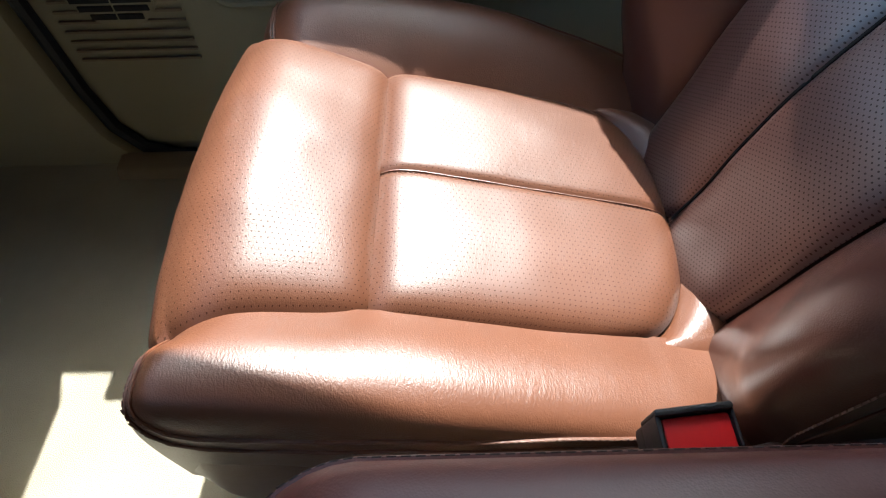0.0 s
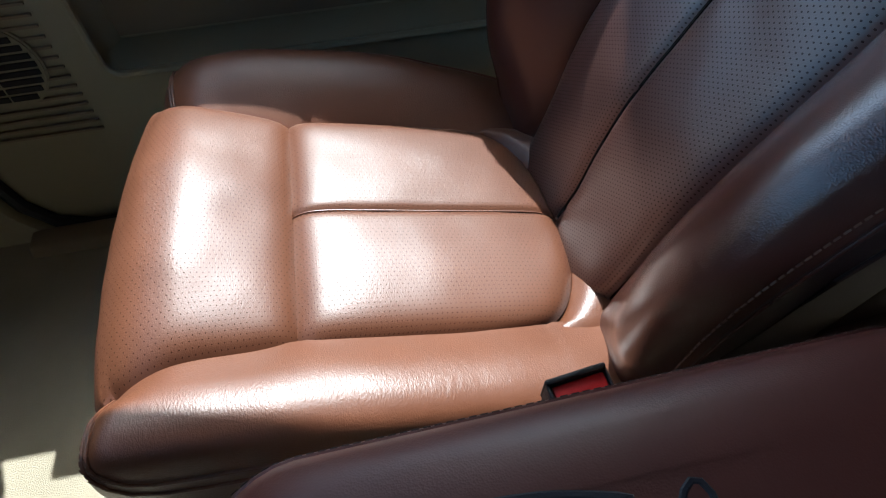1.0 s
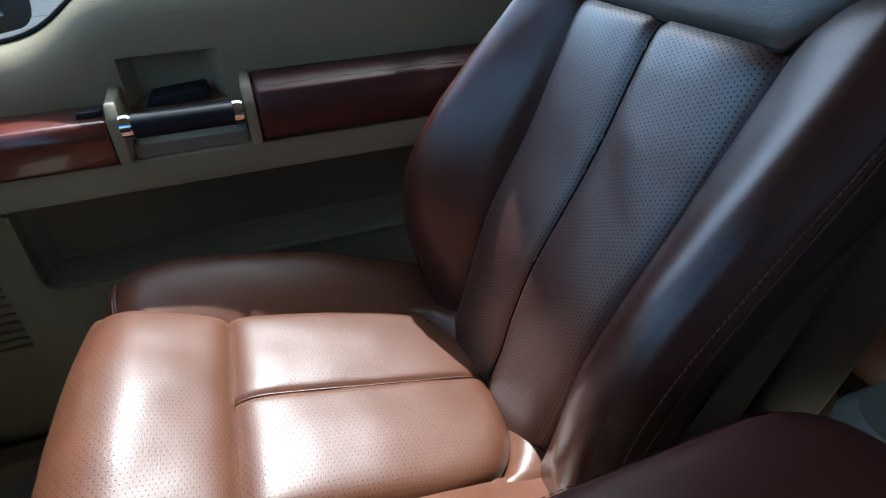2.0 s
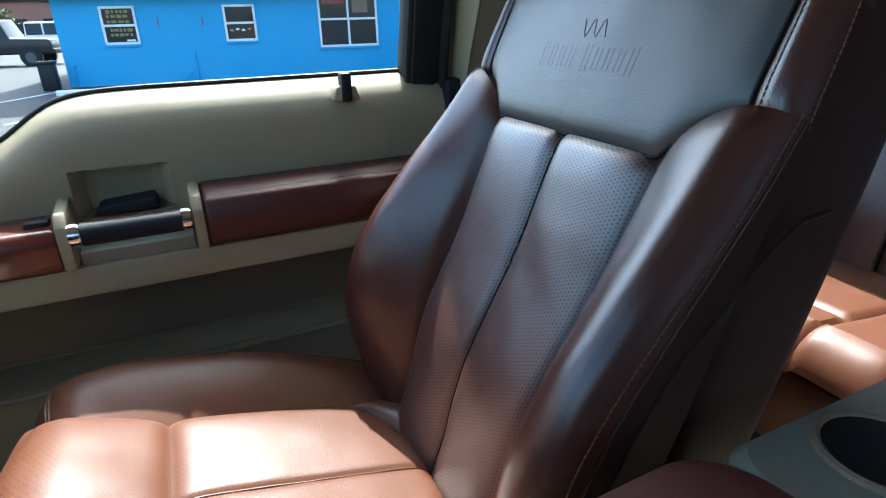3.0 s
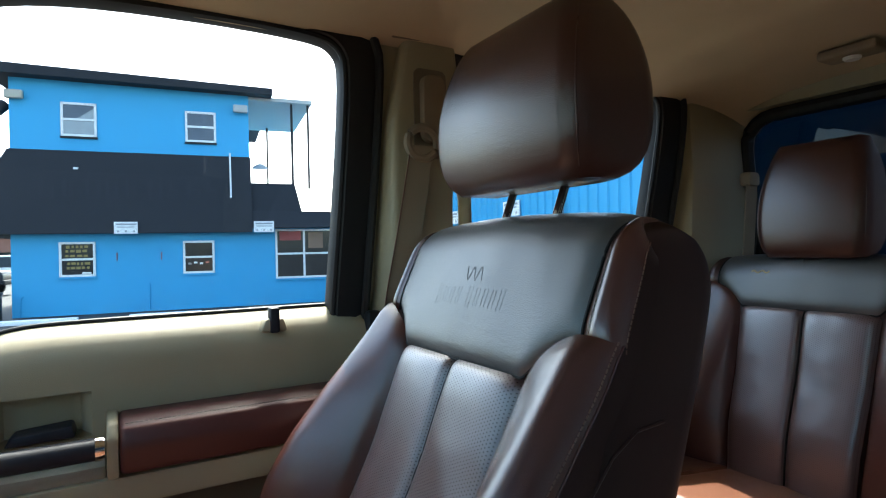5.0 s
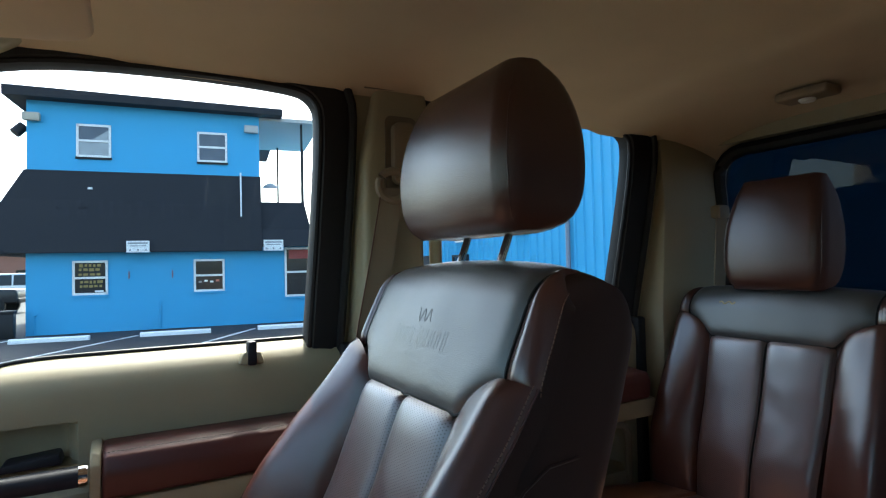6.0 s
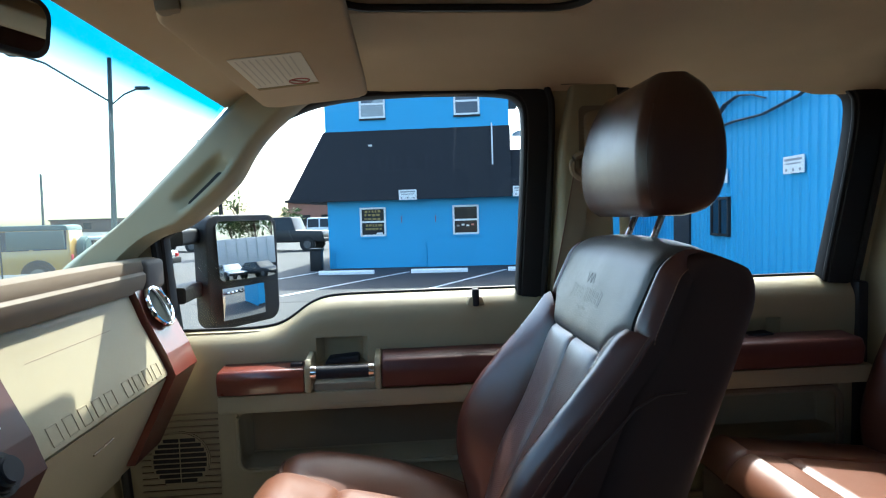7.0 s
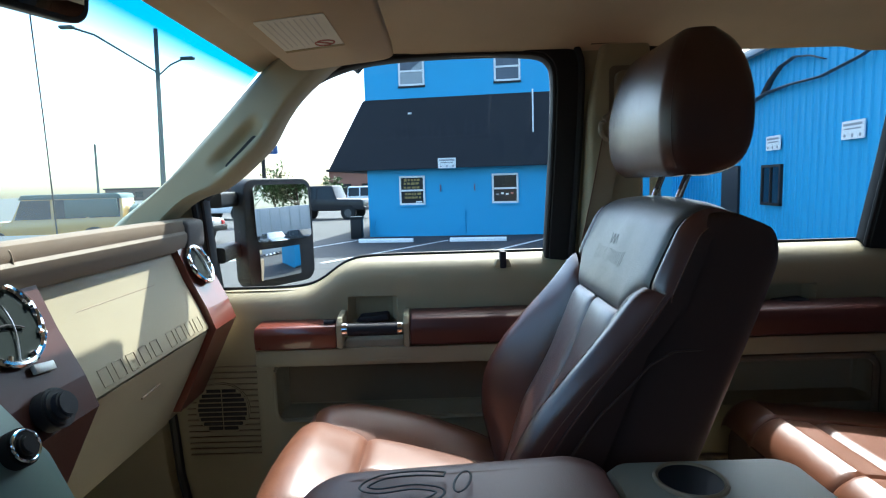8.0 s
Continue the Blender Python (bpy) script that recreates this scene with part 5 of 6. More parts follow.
# inside mirror
im = thing("inside_mirror", "black framed inside mirror", "mirror")
mm = pose(-0.300, -0.020, 2.072, 0, 10, -20)
part("housing", prism(rounded(-0.125, 0.125, -0.035, 0.035, 0.022), "x", -0.03, 0.0, 0.008, 3), BLACKP, im)
part("mirror_glass", prism(rounded(-0.116, 0.116, -0.028, 0.028, 0.018), "x", -0.001, 0.0015), MIRROR, im)
for ob in im.children:
    ob.data.transform(mm)

# overhead lamp console behind the windshield and a rear dome lamp
oc = thing("overhead_console", "beige overhead console with two map lamps", "console")
part("console_shell", box(-0.235, -0.09, -0.10, 0.07, 2.118, 2.16, 0.014, 3), BEIGE, oc)
LENS = surface("lamp_lens", (0.55, 0.50, 0.40), 0.25)
for y in (-0.055, 0.025):
    part("lens", box(-0.205, -0.125, y - 0.028, y + 0.028, 2.1145, 2.1185, 0.003), LENS, oc)
dl = thing("dome_lamp", "small beige rear dome lamp on the headliner", "lamp")
part("lamp_base", box(1.50, 1.57, 0.36, 0.48, 2.158, 2.18, 0.008, 3), BEIGE_D, dl)
part("lens", disc((1.535, 0.42, 2.156), (0, 0, 1), 0.018, 0.010, 20, 0.003), WHITE, dl)

# ---- outside ----
BLUE = surface("blue_painted_wall", (0.046, 0.34, 0.60), 0.6, grain=0.3, scale=60, vary=0.06, blotch=1.5)
ROOFING = surface("black_mansard", (0.012, 0.013, 0.017), 0.8, grain=0.5, scale=40, vary=0.15, blotch=2)
DARKG = surface("dark_window_glass", (0.012, 0.016, 0.02), 0.08, vary=0.3, blotch=1.5)
SOFFIT = surface("pale_soffit", (0.42, 0.42, 0.40), 0.7)
POLE = surface("galvanised_pole", (0.05, 0.075, 0.070), 0.6)
CU, CV = Vector((0.989, -0.148, 0)), Vector((-0.148, -0.989, 0))
HOUSE = Matrix.Translation((-2.42, 20.0, 0)) @ Matrix(((CU.x, -CV.x, 0, 0), (CU.y, -CV.y, 0, 0), (0, 0, 1, 0), (0, 0, 0, 1)))
hs = thing("office_building", "two storey bright blue building with black mansard skirt", "building")
hs.matrix_world = HOUSE
part("lower_wall", box(0, 10.5, 0, 8, 0, 2.62), BLUE, hs)
part("upper_wall", box(0.02, 6.52, 0.02, 7.8, 2.5, 6.95), BLUE, hs)


def skirt(x0, x1, z0, z1, out, top_in):
    """A sloping roof skirt that turns the corner on its left."""
    lo, hi = [(x0 - out, -out, z0), (x1, -out, z0), (x1, 0.3, z0), (x0 - out, 8, z0)], [(x0 + top_in, -0.04, z1), (x1, -0.04, z1), (x1, 0.3, z1), (x0 + top_in, 8, z1)]
    return loft([lo, hi])


part("mansard", skirt(0.0, 6.55, 2.40, 4.86, 0.42, -0.04), ROOFING, hs, "black sloping mansard skirt", smooth=False)
part("fascia", box(-1.15, -0.42, -0.45, 8, 2.38, 2.50), ROOFING, hs)
part("mansard_wing", loft([[(-1.30, -0.42, 2.44), (0.0, -0.42, 2.42), (0.0, 8, 2.42), (-1.30, 8, 2.44)], [(-0.05, -0.02, 4.84), (0.0, -0.02, 4.86), (0.0, 8, 4.86), (-0.05, 8, 4.84)]]), ROOFING, hs, smooth=False)
part("mansard_side", loft([[(6.55, -0.42, 2.52), (9.6, -0.42, 2.55), (9.6, 4, 2.55), (6.55, 4, 2.52)], [(6.55, -0.20, 3.1), (9.6, -0.20, 3.08), (9.6, 4, 3.08), (6.55, 4, 3.1)]]), ROOFING, hs, smooth=False)
part("parapet", loft([[(6.56, -0.2, 3.05), (8.15, -0.2, 3.05), (8.15, 3, 3.05), (6.56, 3, 3.05)], [(6.56, 0.0, 4.02), (7.95, 0.0, 4.02), (7.95, 3, 4.02), (6.56, 3, 4.02)]]), ROOFING, hs, smooth=False)
part("roof", loft([[(-0.45, -0.45, 6.93), (7.25, -0.45, 6.86), (7.25, 8.2, 6.86), (-0.45, 8.2, 6.93)], [(-0.45, -0.45, 7.22), (7.25, -0.45, 7.06), (7.25, 8.2, 7.06), (-0.45, 8.2, 7.22)]]), ROOFING, hs, smooth=False)
part("balcony_roof", box(6.5, 8.6, 0.1, 5, 6.78, 6.90), SOFFIT, hs, "pale soffit of a balcony roof")
for x, y in ((7.42, 4.4), (8.45, 0.3), (8.45, 4.6), (7.9, 0.3)):
    part("balcony_post", box(x, x + 0.07, y, y + 0.07, 3.9, 6.8), BLACKP, hs)
part("dish", tube([(6.9, 0.6 + 0.02 * k, 4.75 - 0.08 * k) for k in range(3)], lambda t: 0.28 * (0.2 + 0.8 * math.sin(t * 1.5)), 16), SOFFIT, hs)


def house_window(x0, z0, x1, z1, yy, cols=1):
    wd = part("window", box(x0, x1, yy - 0.02, yy + 0.06, z0, z1), DARKG, hs, "double hung window in a white frame")
    t = 0.065
    for a, b, c, d in ((x0, x1, z0, z0 + t), (x0, x1, z1 - t, z1), (x0, x0 + t, z0, z1), (x1 - t, x1, z0, z1), (x0, x1, (z0 + z1) / 2 - t / 2, (z0 + z1) / 2 + t / 2)):
        part("frame_bar", box(a, b, yy - 0.05, yy + 0.02, c, d), WHITE, wd)
    if cols > 1:
        part("frame_bar", box((x0 + x1) / 2 - t / 2, (x0 + x1) / 2 + t / 2, yy - 0.05, yy + 0.02, z0, z1), WHITE, wd)
    part("sill", box(x0 - 0.02, x1 + 0.02, yy - 0.06, yy, z0 - 0.06, z0), BLACKP if yy > 0.01 or z0 > 4 else BLUE, wd)
    return wd


w1 = house_window(1.17, 1.13, 2.10, 2.16, 0)
w2 = house_window(4.48, 1.12, 5.40, 2.15, 0)
w3 = house_window(1.28, 5.29, 2.20, 6.29, 0.02)
w4 = house_window(4.62, 5.28, 5.52, 6.25, 0.02)
BLIND = surface("pale_blind", (0.34, 0.37, 0.38), 0.7, vary=0.35, blotch=5)
SLATE = surface("slate_blind", (0.09, 0.11, 0.14), 0.5, vary=0.3, blotch=4)
part("blind", box(1.345, 2.135, -0.006, -0.002, 5.355, 5.75), BLIND, w3, "pale window blind")
part("blind", prism([(1.70, 5.83), (2.135, 5.83), (2.135, 6.15)], "y", -0.006, -0.002), BLIND, w3)
part("blind", box(1.345, 2.135, -0.001, 0.003, 5.83, 6.225), SLATE, w3)
for z in (5.345, 5.80):
    part("blind", box(4.685, 5.455, -0.006, -0.002, z, z + 0.385), SLATE, w4, "slate grey window blind")
w5 = house_window(7.28, 0.85, 9.15, 2.50, 0, 2)
part("poster", box(7.42, 8.12, -0.024, -0.021, 2.12, 2.42), surface("faded_red_print", (0.30, 0.05, 0.04), 0.6), w5, "red and orange poster behind glass")
part("poster", box(8.36, 8.85, -0.024, -0.021, 1.85, 2.38), surface("orange_print", (0.22, 0.13, 0.08), 0.6), w5)
sheet = random.Random(9)
for z0, z1 in ((1.965, 2.055), (1.84, 1.93), (1.71, 1.78), (1.47, 1.56), (1.34, 1.43)):
    x = 1.32 + sheet.uniform(0, 0.06)
    while x < 1.88:
        w = sheet.uniform(0.06, 0.15)
        part("window_bar", box(x, min(x + w, 1.98), -0.024, -0.021, z0 + sheet.uniform(0, 0.02), z1), YELLOW, w1)
        x += w + sheet.uniform(0.025, 0.05)
part("window_bar", box(1.75, 1.98, -0.024, -0.021, 1.21, 1.26), WHITE, w1)
for k in range(4):
    part("window_bar", box(4.62 + k * 0.17, 4.72 + k * 0.17, -0.024, -0.021, 1.40 + 0.03 * (k % 2), 1.46 + 0.03 * (k % 2)), surface("grey_print", (0.25, 0.25, 0.25), 0.6) if k == 0 else INK_RED if k == 3 else WHITE, w2)


FAINT = surface("grey_print", (0.30, 0.31, 0.32), 0.7)


def notice(parent, m, w, h):
    p = part("notice_board", box(-w / 2, w / 2, -0.02, 0.01, 0, h, 0, 2, m), WHITE, parent, "white notice board with bars of print")
    part("print_bar", box(-w * 0.42, w * 0.42, -0.026, -0.021, h * 0.72, h * 0.86, 0, 2, m), FAINT, p)
    part("print_bar", box(-w * 0.36, w * 0.36, -0.026, -0.021, h * 0.52, h * 0.60, 0, 2, m), FAINT, p)
    for k in (-1, 0, 1):
        part("dot", disc(m @ Vector((k * w * 0.34, -0.022, h * 0.2)), m.to_3x3() @ Vector((0, -1, 0)), w * 0.05, 0.008, 12), FAINT, p)
    return p


notice(hs, Matrix.Translation((2.97, -0.46, 2.38)), 0.62, 0.35)
notice(hs, Matrix.Translation((6.90, -0.46, 2.39)), 0.62, 0.35)
for x in (2.66, 3.87):
    part("hose_bib", box(x - 0.016, x + 0.016, -0.05, 0.0, 1.58, 1.82, 0.008), surface("rust_red", (0.26, 0.11, 0.11), 0.6) if x < 3 else bpy.data.materials["rust_red"], hs)
part("vent_pipe", tube([(5.92, -0.40, 3.5), (5.92, -0.30, 4.2), (5.92, -0.12, 4.95)], 0.025, 8), WHITE, hs)
part("roof_tile_mark", box(1.60, 1.72, -0.16, -0.12, 4.30, 4.36), WHITE, hs)
part("conduit", tube([(3.52, -0.03, 0.0), (3.52, -0.03, 0.86)], 0.025, 8), BLUE, hs)
part("conduit", tube([(0.22, -0.03, 0.02), (0.22, -0.03, 0.55), (0.30, -0.03, 0.60)], 0.02, 8), BLUE, hs)
part("cable", tube([(3.0, -0.06, 0.03), (3.2, -0.05, 0.12), (3.4, -0.04, 0.35)], 0.015, 6), BLUE, hs)
part("meter_box", box(5.62, 5.70, -0.05, 0.0, 0.55, 0.65), BLUE, hs)
for x in (0.18, 6.27):
    part("flood_light", box(x - 0.22, x + 0.22, -0.22, -0.05, 6.28, 6.52, 0.03), surface("lamp_housing", (0.42, 0.38, 0.30), 0.5) if x < 1 else SOFFIT, hs, "beige flood light")
part("wall_lamp", tube([(-0.12, 0.3, 6.2), (-0.32, 0.2, 5.95)], 0.16, 10), BLACKP, hs)
for k in range(14):
    part("block_course", box(0.0, 9.3, -0.004, 0.01, 0.18 * k + 0.176, 0.18 * k + 0.18), BLUE, hs)

bin_ = thing("waste_bin", "black waste bin by the building corner", "bin")
part("bin_body", box(-3.02, -2.62, 19.35, 19.85, 0, 0.72, 0.03), BLACKP, bin_)
part("bin_lid", box(-3.05, -2.59, 19.32, 19.88, 0.70, 0.78, 0.02), BLACKP, bin_)

# the ghost of a removed row of sign marks on the sloping skirt
GHOST = surface("faded_mansard", (0.019, 0.020, 0.025), 0.85, grain=0.4, scale=40)
ghost = random.Random(5)
for k in range(9):
    x = 0.75 + k * 0.56 + ghost.uniform(-0.04, 0.04)
    for dx, w, z0, z1 in ((0.0, 0.09, 3.42 + ghost.uniform(0, 0.1), 4.0), (ghost.uniform(0.16, 0.30), 0.09, 3.42, 4.0 - ghost.uniform(0, 0.25)), (0.05, 0.24, 3.42, 3.50), (0.04, 0.22, 3.70, 3.77)):
        ya, yb = -0.42 + (z0 - 2.40) / 2.46 * 0.38, -0.42 + (z1 - 2.40) / 2.46 * 0.38
        part("ghost_mark", loft([[(x + dx, ya - 0.010, z0), (x + dx + w, ya - 0.010, z0), (x + dx + w, ya + 0.02, z0), (x + dx, ya + 0.02, z0)], [(x + dx, yb - 0.010, z1), (x + dx + w, yb - 0.010, z1), (x + dx + w, yb + 0.02, z1), (x + dx, yb + 0.02, z1)]]), GHOST, hs)

# car park: sealed stalls, painted lines, wheel stops
tagged(part("pavement", prism([(-4.6, 12.3), (30, 8.6), (30, 16), (3.9, 19.0), (-2.4, 19.95), (-4.2, 19.9)], "z", 0.0, 0.004), SEALED), "dark sealed asphalt parking stalls", "pavement", kind="structure")
LINE = surface("line_paint", (0.62, 0.62, 0.60), 0.7, grain=0.6, scale=80, vary=0.2, blotch=4)
for x, y in ((-2.75, 13.1), (0.35, 12.7), (3.4, 12.4), (6.4, 12.1), (-5.6, 13.6)):
    d = Vector((3.15, 4.75, 0)) if x > -5 else Vector((3.0, 5.3, 0))
    n = Vector((d.y, -d.x, 0)).normalized() * 0.055
    a, b = Vector((x, y, 0)), Vector((x, y, 0)) + d
    tagged(part("stall_line", prism([(q.x, q.y) for q in (a - n, a + n, b + n, b - n)], "z", 0.004, 0.008), LINE), "worn white painted stall line", "line", "stall lines", "structure")
for x, y in ((-1.62, 17.75), (1.35, 17.30), (4.4, 16.9)):
    ws_ = thing("wheel_stop", "white painted concrete wheel stop", "wheel stop", "wheel stops", at=(x, y, 0.004))
    bm = prism([(-0.09, 0), (-0.075, 0.10), (-0.05, 0.125), (0.05, 0.125), (0.075, 0.10), (0.09, 0)], "x", -0.9, 0.9, 0.006)
    part("block", bm, WHITE, ws_)
    ws_.rotation_euler = (0, 0, radians(-8.5))

# blue ribbed shed
SH = Matrix.Translation((9.0, 14.4, 0)) @ Matrix.Rotation(radians(-90 - 5.7), 4, "Z")
shed = thing("metal_shed", "tall bright blue ribbed metal building", "building")
shed.matrix_world = SH
prof, x = [], -9.0
while x < 9.4:
    prof += [(x, 0.0), (x + 0.21, 0.0), (x + 0.235, -0.035), (x + 0.275, -0.035)]
    x += 0.30
prof += [(9.75, 0.0), (9.75, 6), (-9, 6)]
part("wall", prism(prof, "z", 0, 5.12), BLUE, shed, smooth=False)
part("eave", box(-9.1, 9.85, -0.22, 6.2, 5.12, 5.30), SOFFIT, shed)
part("gutter", box(-9.1, 9.85, -0.30, -0.20, 5.06, 5.20, 0.02), surface("blue_grey_gutter", (0.12, 0.16, 0.22), 0.5), shed)
part("plinth", box(-9, 9.75, -0.06, 0.05, 0, 0.12), ASPHALT, shed)
shw = part("window", box(-0.45, 0.55, -0.08, 0.02, 1.05, 2.05), DARKG, shed, "narrow dark window")
for a, b, c, d in ((-0.48, 0.58, 2.02, 2.09), (-0.48, 0.58, 1.02, 1.09), (-0.48, -0.41, 1.02, 2.09), (0.51, 0.58, 1.02, 2.09), (0.02, 0.07, 1.02, 2.09)):
    part("frame_bar", box(a, b, -0.11, 0.0, c, d), BLACKP, shw)
# solid navy slab in place of an opening, dark as its unlit inside
part("doorway", box(-3.30, -2.05, -0.07, 0.02, 0.05, 2.12), NAVY, shed, "dark open doorway")
part("gutter_pipe", tube([(5.5, -0.09, 0), (5.5, -0.09, 5.1)], 0.05, 8), surface("grey_pipe", (0.18, 0.22, 0.28), 0.5), shed)
notice(shed, Matrix.Translation((0.10, -0.07, 2.46)), 0.74, 0.37)
notice(shed, Matrix.Translation((3.45, -0.07, 2.50)), 0.74, 0.37)
DECOR = surface("charcoal_metal", (0.05, 0.055, 0.065), 0.5)
part("wall_ornament", tube([(-1.45, -0.12, 3.80), (-0.7, -0.12, 3.92), (-0.25, -0.12, 3.98), (0.9, -0.12, 4.0), (2.3, -0.12, 3.95), (3.7, -0.12, 4.10), (4.3, -0.12, 4.25)], lambda t: 0.10 - 0.05 * t, 8, flat=0.4), DECOR, shed, "charcoal metal scroll")
part("wall_ornament", tube([(-0.40, -0.12, 3.98), (-0.05, -0.12, 4.28), (0.45, -0.12, 4.52), (1.1, -0.12, 4.62), (1.8, -0.12, 4.50), (2.4, -0.12, 4.30)], lambda t: 0.10 - 0.06 * t, 8, flat=0.4), DECOR, shed, "charcoal metal scroll")

# street lamp, sign, poles
lamp = thing("street_lamp", "grey steel street lamp with two arms", "street lamp")
part("pole", tube([(-12.75, 26, 0), (-12.6, 26, 4.5), (-12.45, 26, 9.2)], lambda t: 0.13 - 0.04 * t, 10), POLE, lamp)
part("arm", tube([(-12.55, 26, 7.3), (-13.8, 26, 8.1), (-15.2, 26, 9.0), (-16.2, 26, 9.35)], 0.05, 8), POLE, lamp)
part("arm", tube([(-12.53, 26, 7.1), (-11.9, 26, 7.6), (-11.3, 26, 7.85)], 0.04, 8), POLE, lamp)
part("lamp_head", box(-16.75, -16.1, 25.85, 26.15, 9.30, 9.44, 0.05), POLE, lamp)
part("lamp_head", box(-11.4, -10.8, 25.85, 26.15, 7.80, 7.93, 0.05), POLE, lamp)
up = thing("utility_pole", "thin far utility pole", "pole")
part("pole", tube([(-27.1, 45, 0), (-27.0, 45, 5.8)], 0.09, 8), POLE, up)
sg = thing("road_sign", "tall road side sign with blue boards", "sign")
part("post", tube([(-9.2, 30, 0), (-9.2, 30, 6.2)], 0.11, 8), BLACKP, sg)
part("board", box(-10.2, -8.25, 29.9, 30.1, 4.85, 6.1, 0.02), POLE, sg)
part("panel", box(-10.08, -8.37, 29.87, 29.905, 4.97, 5.98, 0.01), WHITE, sg)
for k in range(2):
    p = part("board", box(-9.95, -8.4, 29.9, 30.1, 4.22 - k * 0.52, 4.66 - k * 0.52, 0.02), surface("sign_blue", (0.02, 0.07, 0.22), 0.5) if k == 0 else bpy.data.materials["sign_blue"], sg)
    part("print_bar", box(-9.8, -8.6, 29.885, 29.9, 4.38 - k * 0.52, 4.48 - k * 0.52), WHITE, p)
part("print_bar", box(-9.6, -8.5, 29.855, 29.872, 5.1, 5.3), INK, sg)


# vehicles
ALLOY = surface("dull_alloy", (0.10, 0.10, 0.10), 0.5, metal=0.5)
CARGLASS = surface("car_glass", (0.012, 0.016, 0.018), 0.15, spec=0.35, vary=0.2)
def car(name, label, m, paint, L, H, hood=0.55, box_back=False, body_z=0.42):
    """A parked car along x, nose at +x, built from a side outline, with glass, wheels and lamps."""
    c = thing(name, label, "car")
    c.matrix_world = m
    zb = H * hood
    if box_back:
        line = [(-L / 2, body_z), (-L / 2, zb), (-L / 2 + 0.06, H - 0.05), (-L / 2 + 0.2, H), (0.55, H), (0.85, zb), (L / 2 - 0.08, zb - 0.04), (L / 2, zb - 0.25), (L / 2, body_z)]
    else:
        line = [(-L / 2, body_z), (-L / 2, zb - 0.05), (-L / 2 + 0.5, zb), (-L / 2 + 1.0, H), (0.35, H), (1.05, zb), (L / 2 - 0.3, zb - 0.12), (L / 2, zb - 0.3), (L / 2, body_z)]
    def tumble(bm):
        """The cabin leans in above the waist, the nose and tail round off in plan."""
        for v in bm.verts:
            lean = 0.17 * max(0.0, (v.co.z - zb) / (H - zb))
            v.co.y *= (1 - lean) * (1 - 0.10 * max(0.0, abs(v.co.x) - L / 2 + 0.7) ** 2)
        return bm
    part("body", tumble(prism(line, "y", -0.88, 0.88, 0.09, 3)), paint, c)
    x0 = min(q[0] for q in line if q[1] > H - 0.1) - 0.02
    x1 = max(q[0] for q in line if q[1] > H - 0.1) + 0.12
    n = 3 if box_back else 2
    for sgn in (1, -1):
        for k in range(n):
            a, b = x0 + (x1 - x0) * k / n + 0.05, x0 + (x1 - x0) * (k + 1) / n - 0.04
            part("side_window", tumble(prism([(a, zb + 0.04), (b + (0.10 if k == n - 1 else 0), zb + 0.04), (b - (0.06 if k == n - 1 else 0), H - 0.12), (a + 0.02, H - 0.12)], "y", sgn * 0.840, sgn * 0.890)), CARGLASS, c)
        for x in (-L * 0.31, L * 0.31):
            part("wheel_arch", disc((x, sgn * 0.80, 0.40), (0, 1, 0), 0.45, 0.175, 28, 0.01), BLACKP, c)
            w = part("tyre", disc((x, sgn * 0.80, 0.37), (0, 1, 0), 0.37, 0.24, 24, 0.04), RUBBER, c)
            part("rim", disc((x, sgn * 0.925, 0.37), (0, 1, 0), 0.22, 0.02, 16), ALLOY, w)
    for y in (-0.68, 0.68):
        part("head_lamp", box(L / 2 - 0.03, L / 2 + 0.02, y - 0.14, y + 0.14, zb - 0.32, zb - 0.16, 0.02), GLASS, c)
        part("tail_lamp", box(-L / 2 - 0.02, -L / 2 + 0.03, y - 0.10, y + 0.10, zb - 0.35, zb - 0.12, 0.02), REDP, c)
    part("bumper", box(L / 2 - 0.05, L / 2 + 0.08, -0.85, 0.85, body_z, body_z + 0.22, 0.05), BLACKP, c)
    part("bumper", box(-L / 2 - 0.08, -L / 2 + 0.05, -0.85, 0.85, body_z, body_z + 0.22, 0.05), BLACKP, c)
    return c


PY, PK = surface("yellow_car_paint", (0.40, 0.22, 0.045), 0.25, coat=1.0, vary=0.03), surface("black_car_paint", (0.012, 0.013, 0.016), 0.45, coat=0.25, spec=0.3, vary=0.05)
PW, PS = surface("white_car_paint", (0.7, 0.7, 0.7), 0.25, coat=1.0, vary=0.02), surface("silver_car_paint", (0.38, 0.40, 0.42), 0.25, metal=0.5, coat=1.0, vary=0.02)
jeep = car("off_roader", "boxy yellow off roader with dark rear windows", pose(-12.0, 17.3, 0, 0, 0, 194), PY, 4.4, 1.82, 0.60, box_back=True)
TOP = surface("dark_hardtop", (0.05, 0.085, 0.08), 0.5)
part("hardtop", prism([(-2.17, 1.70), (-2.10, 1.85), (-1.95, 1.87), (0.55, 1.87), (0.66, 1.72)], "y", -0.76, 0.76, 0.03), TOP, jeep, "dark teal hardtop")
for sgn in (1, -1):
    part("quarter_glass", prism([(-2.08, 1.16), (-2.05, 1.70), (-0.62, 1.70), (-0.62, 1.16)], "y", sgn * 0.80, sgn * 0.905, 0.01), TOP, jeep, "dark teal rear side glass")
part("spare_wheel", disc((-2.36, 0.0, 1.10), (1, 0, 0), 0.40, 0.26, 28, 0.06), TOP, jeep, "covered spare wheel")
car("pickup_truck", "black lifted pickup truck with a covered bed", pose(-6.4, 33, 0, 0, 0, -12), PK, 4.9, 1.95, 0.60, box_back=True, body_z=0.5)
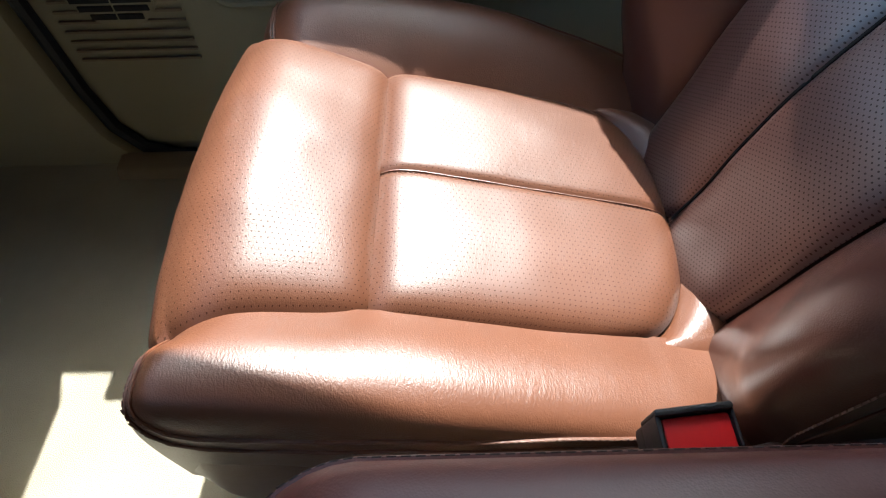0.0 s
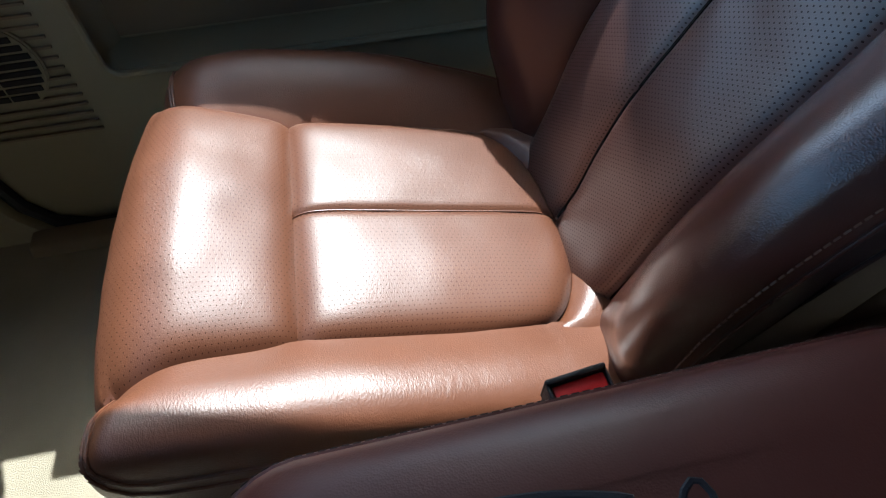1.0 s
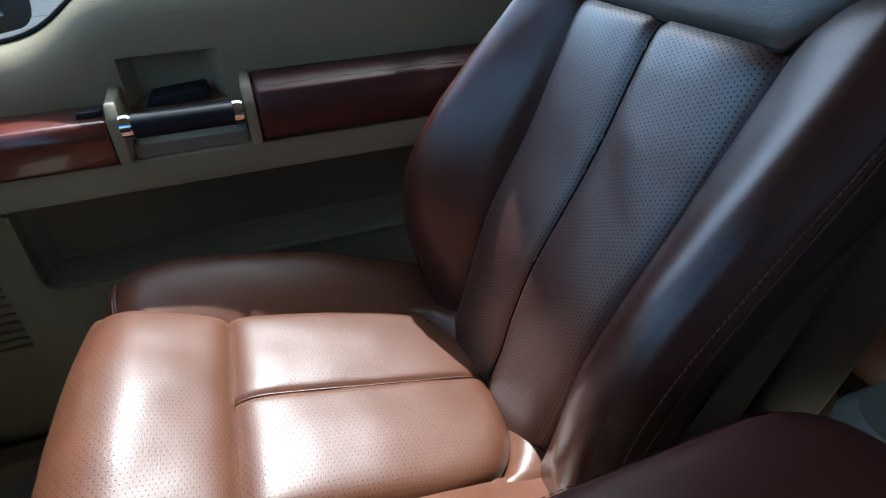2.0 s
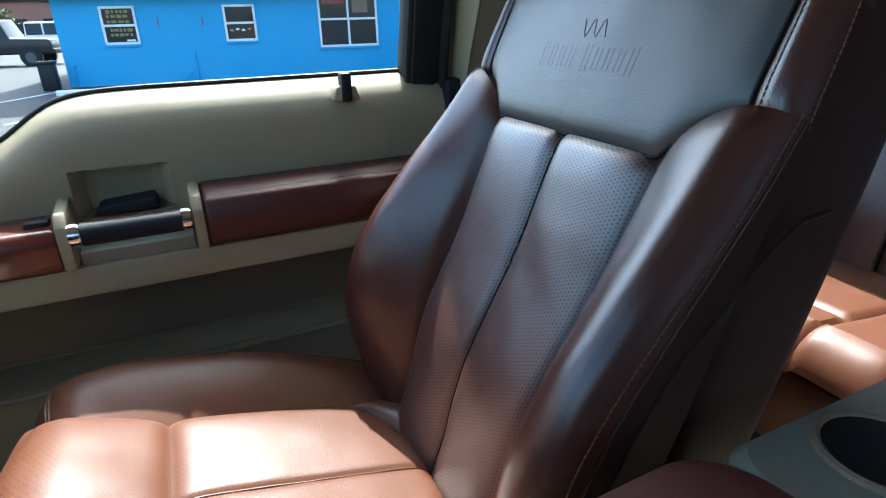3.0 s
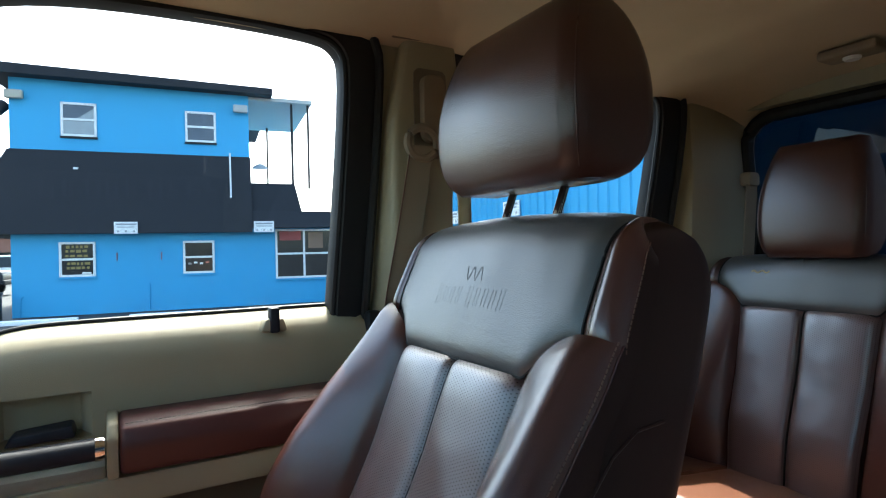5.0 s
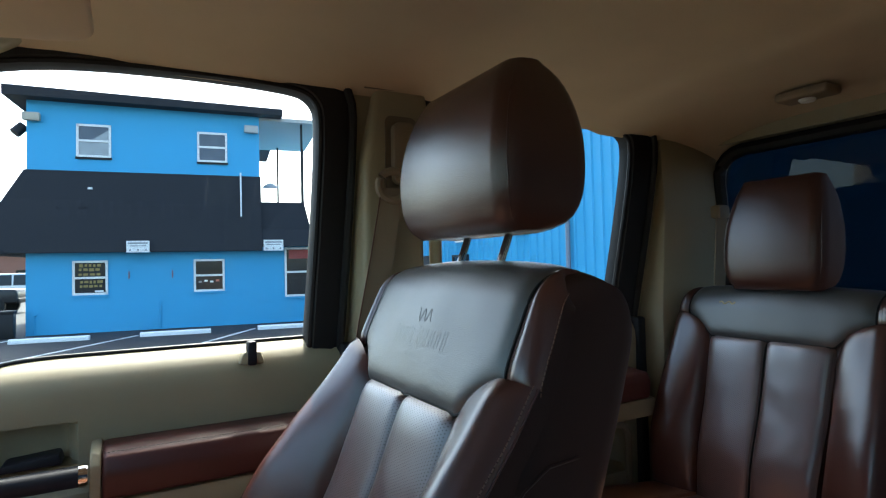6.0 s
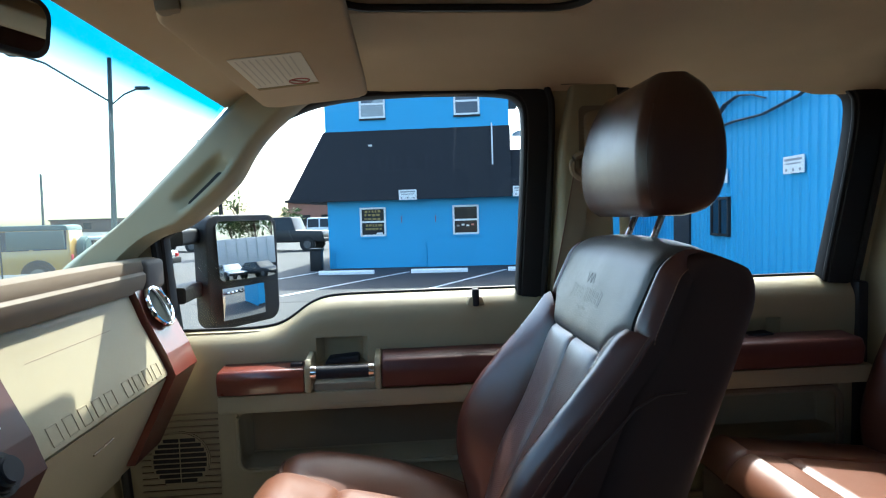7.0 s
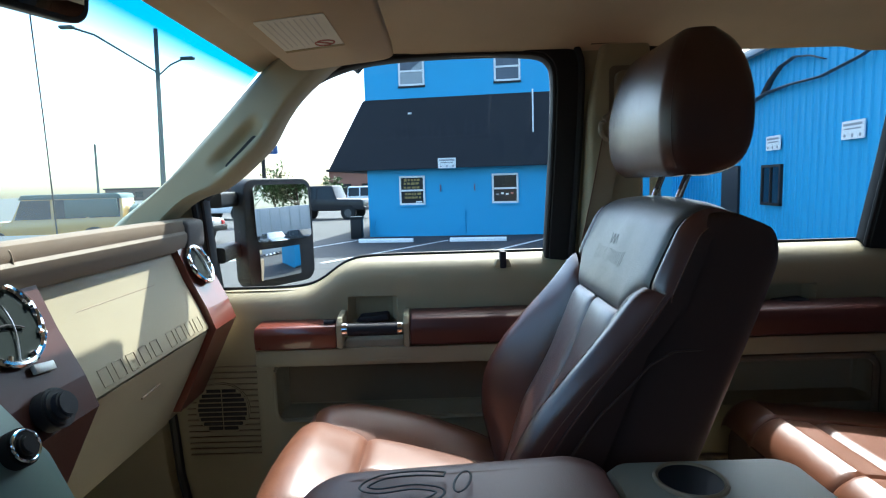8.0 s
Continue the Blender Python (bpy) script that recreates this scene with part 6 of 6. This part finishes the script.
car("parked_car", "white parked saloon car", pose(-13.6, 36, 0, 0, 0, 165), PW, 4.4, 1.42, 0.62)
car("parked_car", "dark parked saloon car", pose(-11.2, 42, 0, 0, 0, 20), PK, 4.4, 1.45, 0.62)
car("parked_car", "silver parked saloon car", pose(-20.5, 17.5, 0, 0, 0, 190), PS, 4.5, 1.45, 0.62)
car("parked_car", "white parked van far off", pose(-5.2, 48, 0, 0, 0, 0), PW, 4.8, 1.9, 0.55, box_back=True)
car("parked_car", "silver parked car facing away", pose(-10.0, 19.6, 0, 0, 0, 172), PS, 4.4, 1.45, 0.62)
for k, (pt, hue, x, y, a) in enumerate(((PS, "silver", 52.5, 3.6, 172), (PS, "silver", 53.5, 6.2, 168), (PK, "black", 51.5, 8.6, 150), (PS, "silver", 52.0, 1.0, 176), (PK, "black", 52.0, 11.2, 180), (PK, "black", 53.0, -1.6, 178))):
    car("parked_car", hue + " parked saloon car behind the truck", pose(x, y, 0, 0, 0, a), pt, 4.5, 1.48, 0.62)

# far buildings, trees and grass
FARW = surface("far_wall", (0.42, 0.40, 0.36), 0.9, vary=0.1, blotch=0.3)
for x, y, w, h, nm in ((-70, 150, 36, 3.0, "long low brown shop far off"), (-6, 78, 18, 4.0, "low brick shop far off"), (-62, 40, 24, 4.2, "low shop far off")):
    fb = thing("shop", nm, "building")
    part("wall", box(x - w / 2, x + w / 2, y, y + 8, 0, h, 0.05), surface("brown_shop_wall", (0.10, 0.065, 0.055), 0.9, vary=0.2, blotch=1) if x == -70 else FARW if w > 20 else surface("far_brick", (0.28, 0.13, 0.09), 0.9, vary=0.2, blotch=1), fb)
    part("roof", box(x - w / 2 - 0.3, x + w / 2 + 0.3, y - 0.4, y + 8.3, h, h + 0.35, 0.03), ROOFING, fb)
    for k in range(5):
        part("window", box(x - w / 2 + 1 + k * w / 5.2, x - w / 2 + 3 + k * w / 5.2, y - 0.05, y + 0.05, 0.8, 2.3), DARKG, fb)

LEAF = surface("leaves", (0.06, 0.11, 0.025), 0.6, vary=0.4, blotch=3)
BARK = surface("bark", (0.12, 0.085, 0.06), 0.9, grain=0.8, scale=40)


def tree(x, y, h, seed, label, thin=False):
    r = random.Random(seed)
    t = thing("tree", label, "tree", at=(x, y, 0))
    limbs = tube([(0, 0, 0), (0.1, 0, h * 0.3), (0.0, 0.1, h * 0.62)], lambda k: 0.16 - 0.09 * k, 8)
    crown = bmesh.new()
    for i in range(11):
        a, e = r.random() * math.tau, 0.3 + r.random() * 0.9
        ln = h * (0.25 + 0.2 * r.random())
        z0 = h * (0.35 + 0.28 * r.random())
        tip = Vector((math.cos(a) * math.cos(e) * ln, math.sin(a) * math.cos(e) * ln, z0 + math.sin(e) * ln))
        add(limbs, tube([(0, 0, z0), tip * 0.5 + Vector((0, 0, z0 * 0.5 + 0.1)), tip], lambda k: 0.06 - 0.045 * k, 5))
        for j in range(24 if thin else 70 if h < 8 else 190):
            c = tip + Vector((r.gauss(0, 1), r.gauss(0, 1), r.gauss(0, 0.7))) * h * 0.085
            u = Vector((r.gauss(0, 1), r.gauss(0, 1), r.gauss(0, 1))).normalized()
            w = u.cross(Vector((0.3, 0.2, 1))).normalized()
            s = (0.10 + 0.10 * r.random()) * (1.0 if h < 8 else 2.0)
            crown.faces.new([crown.verts.new(c + u * s), crown.verts.new(c + w * s * 0.5), crown.verts.new(c - u * s), crown.verts.new(c - w * s * 0.5)])
    part("trunk", limbs, BARK, t)
    part("crown", crown, LEAF, t, smooth=False)


tree(-14.5, 52, 4.6, 3, "young thin green tree", True)
tree(-19.5, 60, 3.4, 4, "small bushy green tree")
tree(-12, 64, 3.0, 5, "small bushy green tree")
tree(-48, 58, 5.0, 6, "round green street tree")
for k, (x, y, h) in enumerate(((75, 4.0, 12.5), (77, 9.0, 12.0), (74, -2.0, 12.0), (76, 14, 12.5), (80, 6.5, 14.0), (73, 11.5, 11.5), (75, 1.0, 12.0))):
    tree(x, y, h, 10 + k, "tall leafy green tree behind the lot")

bt = thing("box_trailer", "long white ribbed box trailer parked across the lot", "trailer")
part("cargo_box", box(62, 64.5, -2.0, 13.5, 1.15, 4.10, 0.05), surface("grey_white_trailer", (0.50, 0.51, 0.52), 0.5), bt)
for k in range(15):
    part("rib", box(61.96, 62.0, -1.6 + k * 1.05, -1.5 + k * 1.05, 1.2, 4.05), SATIN, bt)
part("skirt", box(62.1, 64.4, -1.5, 13.0, 0.7, 1.15, 0.02), BLACKP, bt)
for y in (-0.5, 0.7, 11.6):
    for x in (62.2, 64.3):
        part("tyre", disc((x, y, 0.5), (1, 0, 0), 0.5, 0.3, 24, 0.05), RUBBER, bt)

# aerial on the wing of the truck
aer = thing("aerial", "thin black whip aerial on the truck wing", "aerial", at=(-0.67, 0.60, 0))
part("rod", tube([(0, 0, 1.70), (-0.004, 0, 2.0), (-0.012, 0, 2.35)], 0.0016, 6), BLACKP, aer)
part("foot", disc((0, 0, 1.71), (0, 0, 1), 0.012, 0.03, 16, 0.003), BLACKP, aer)
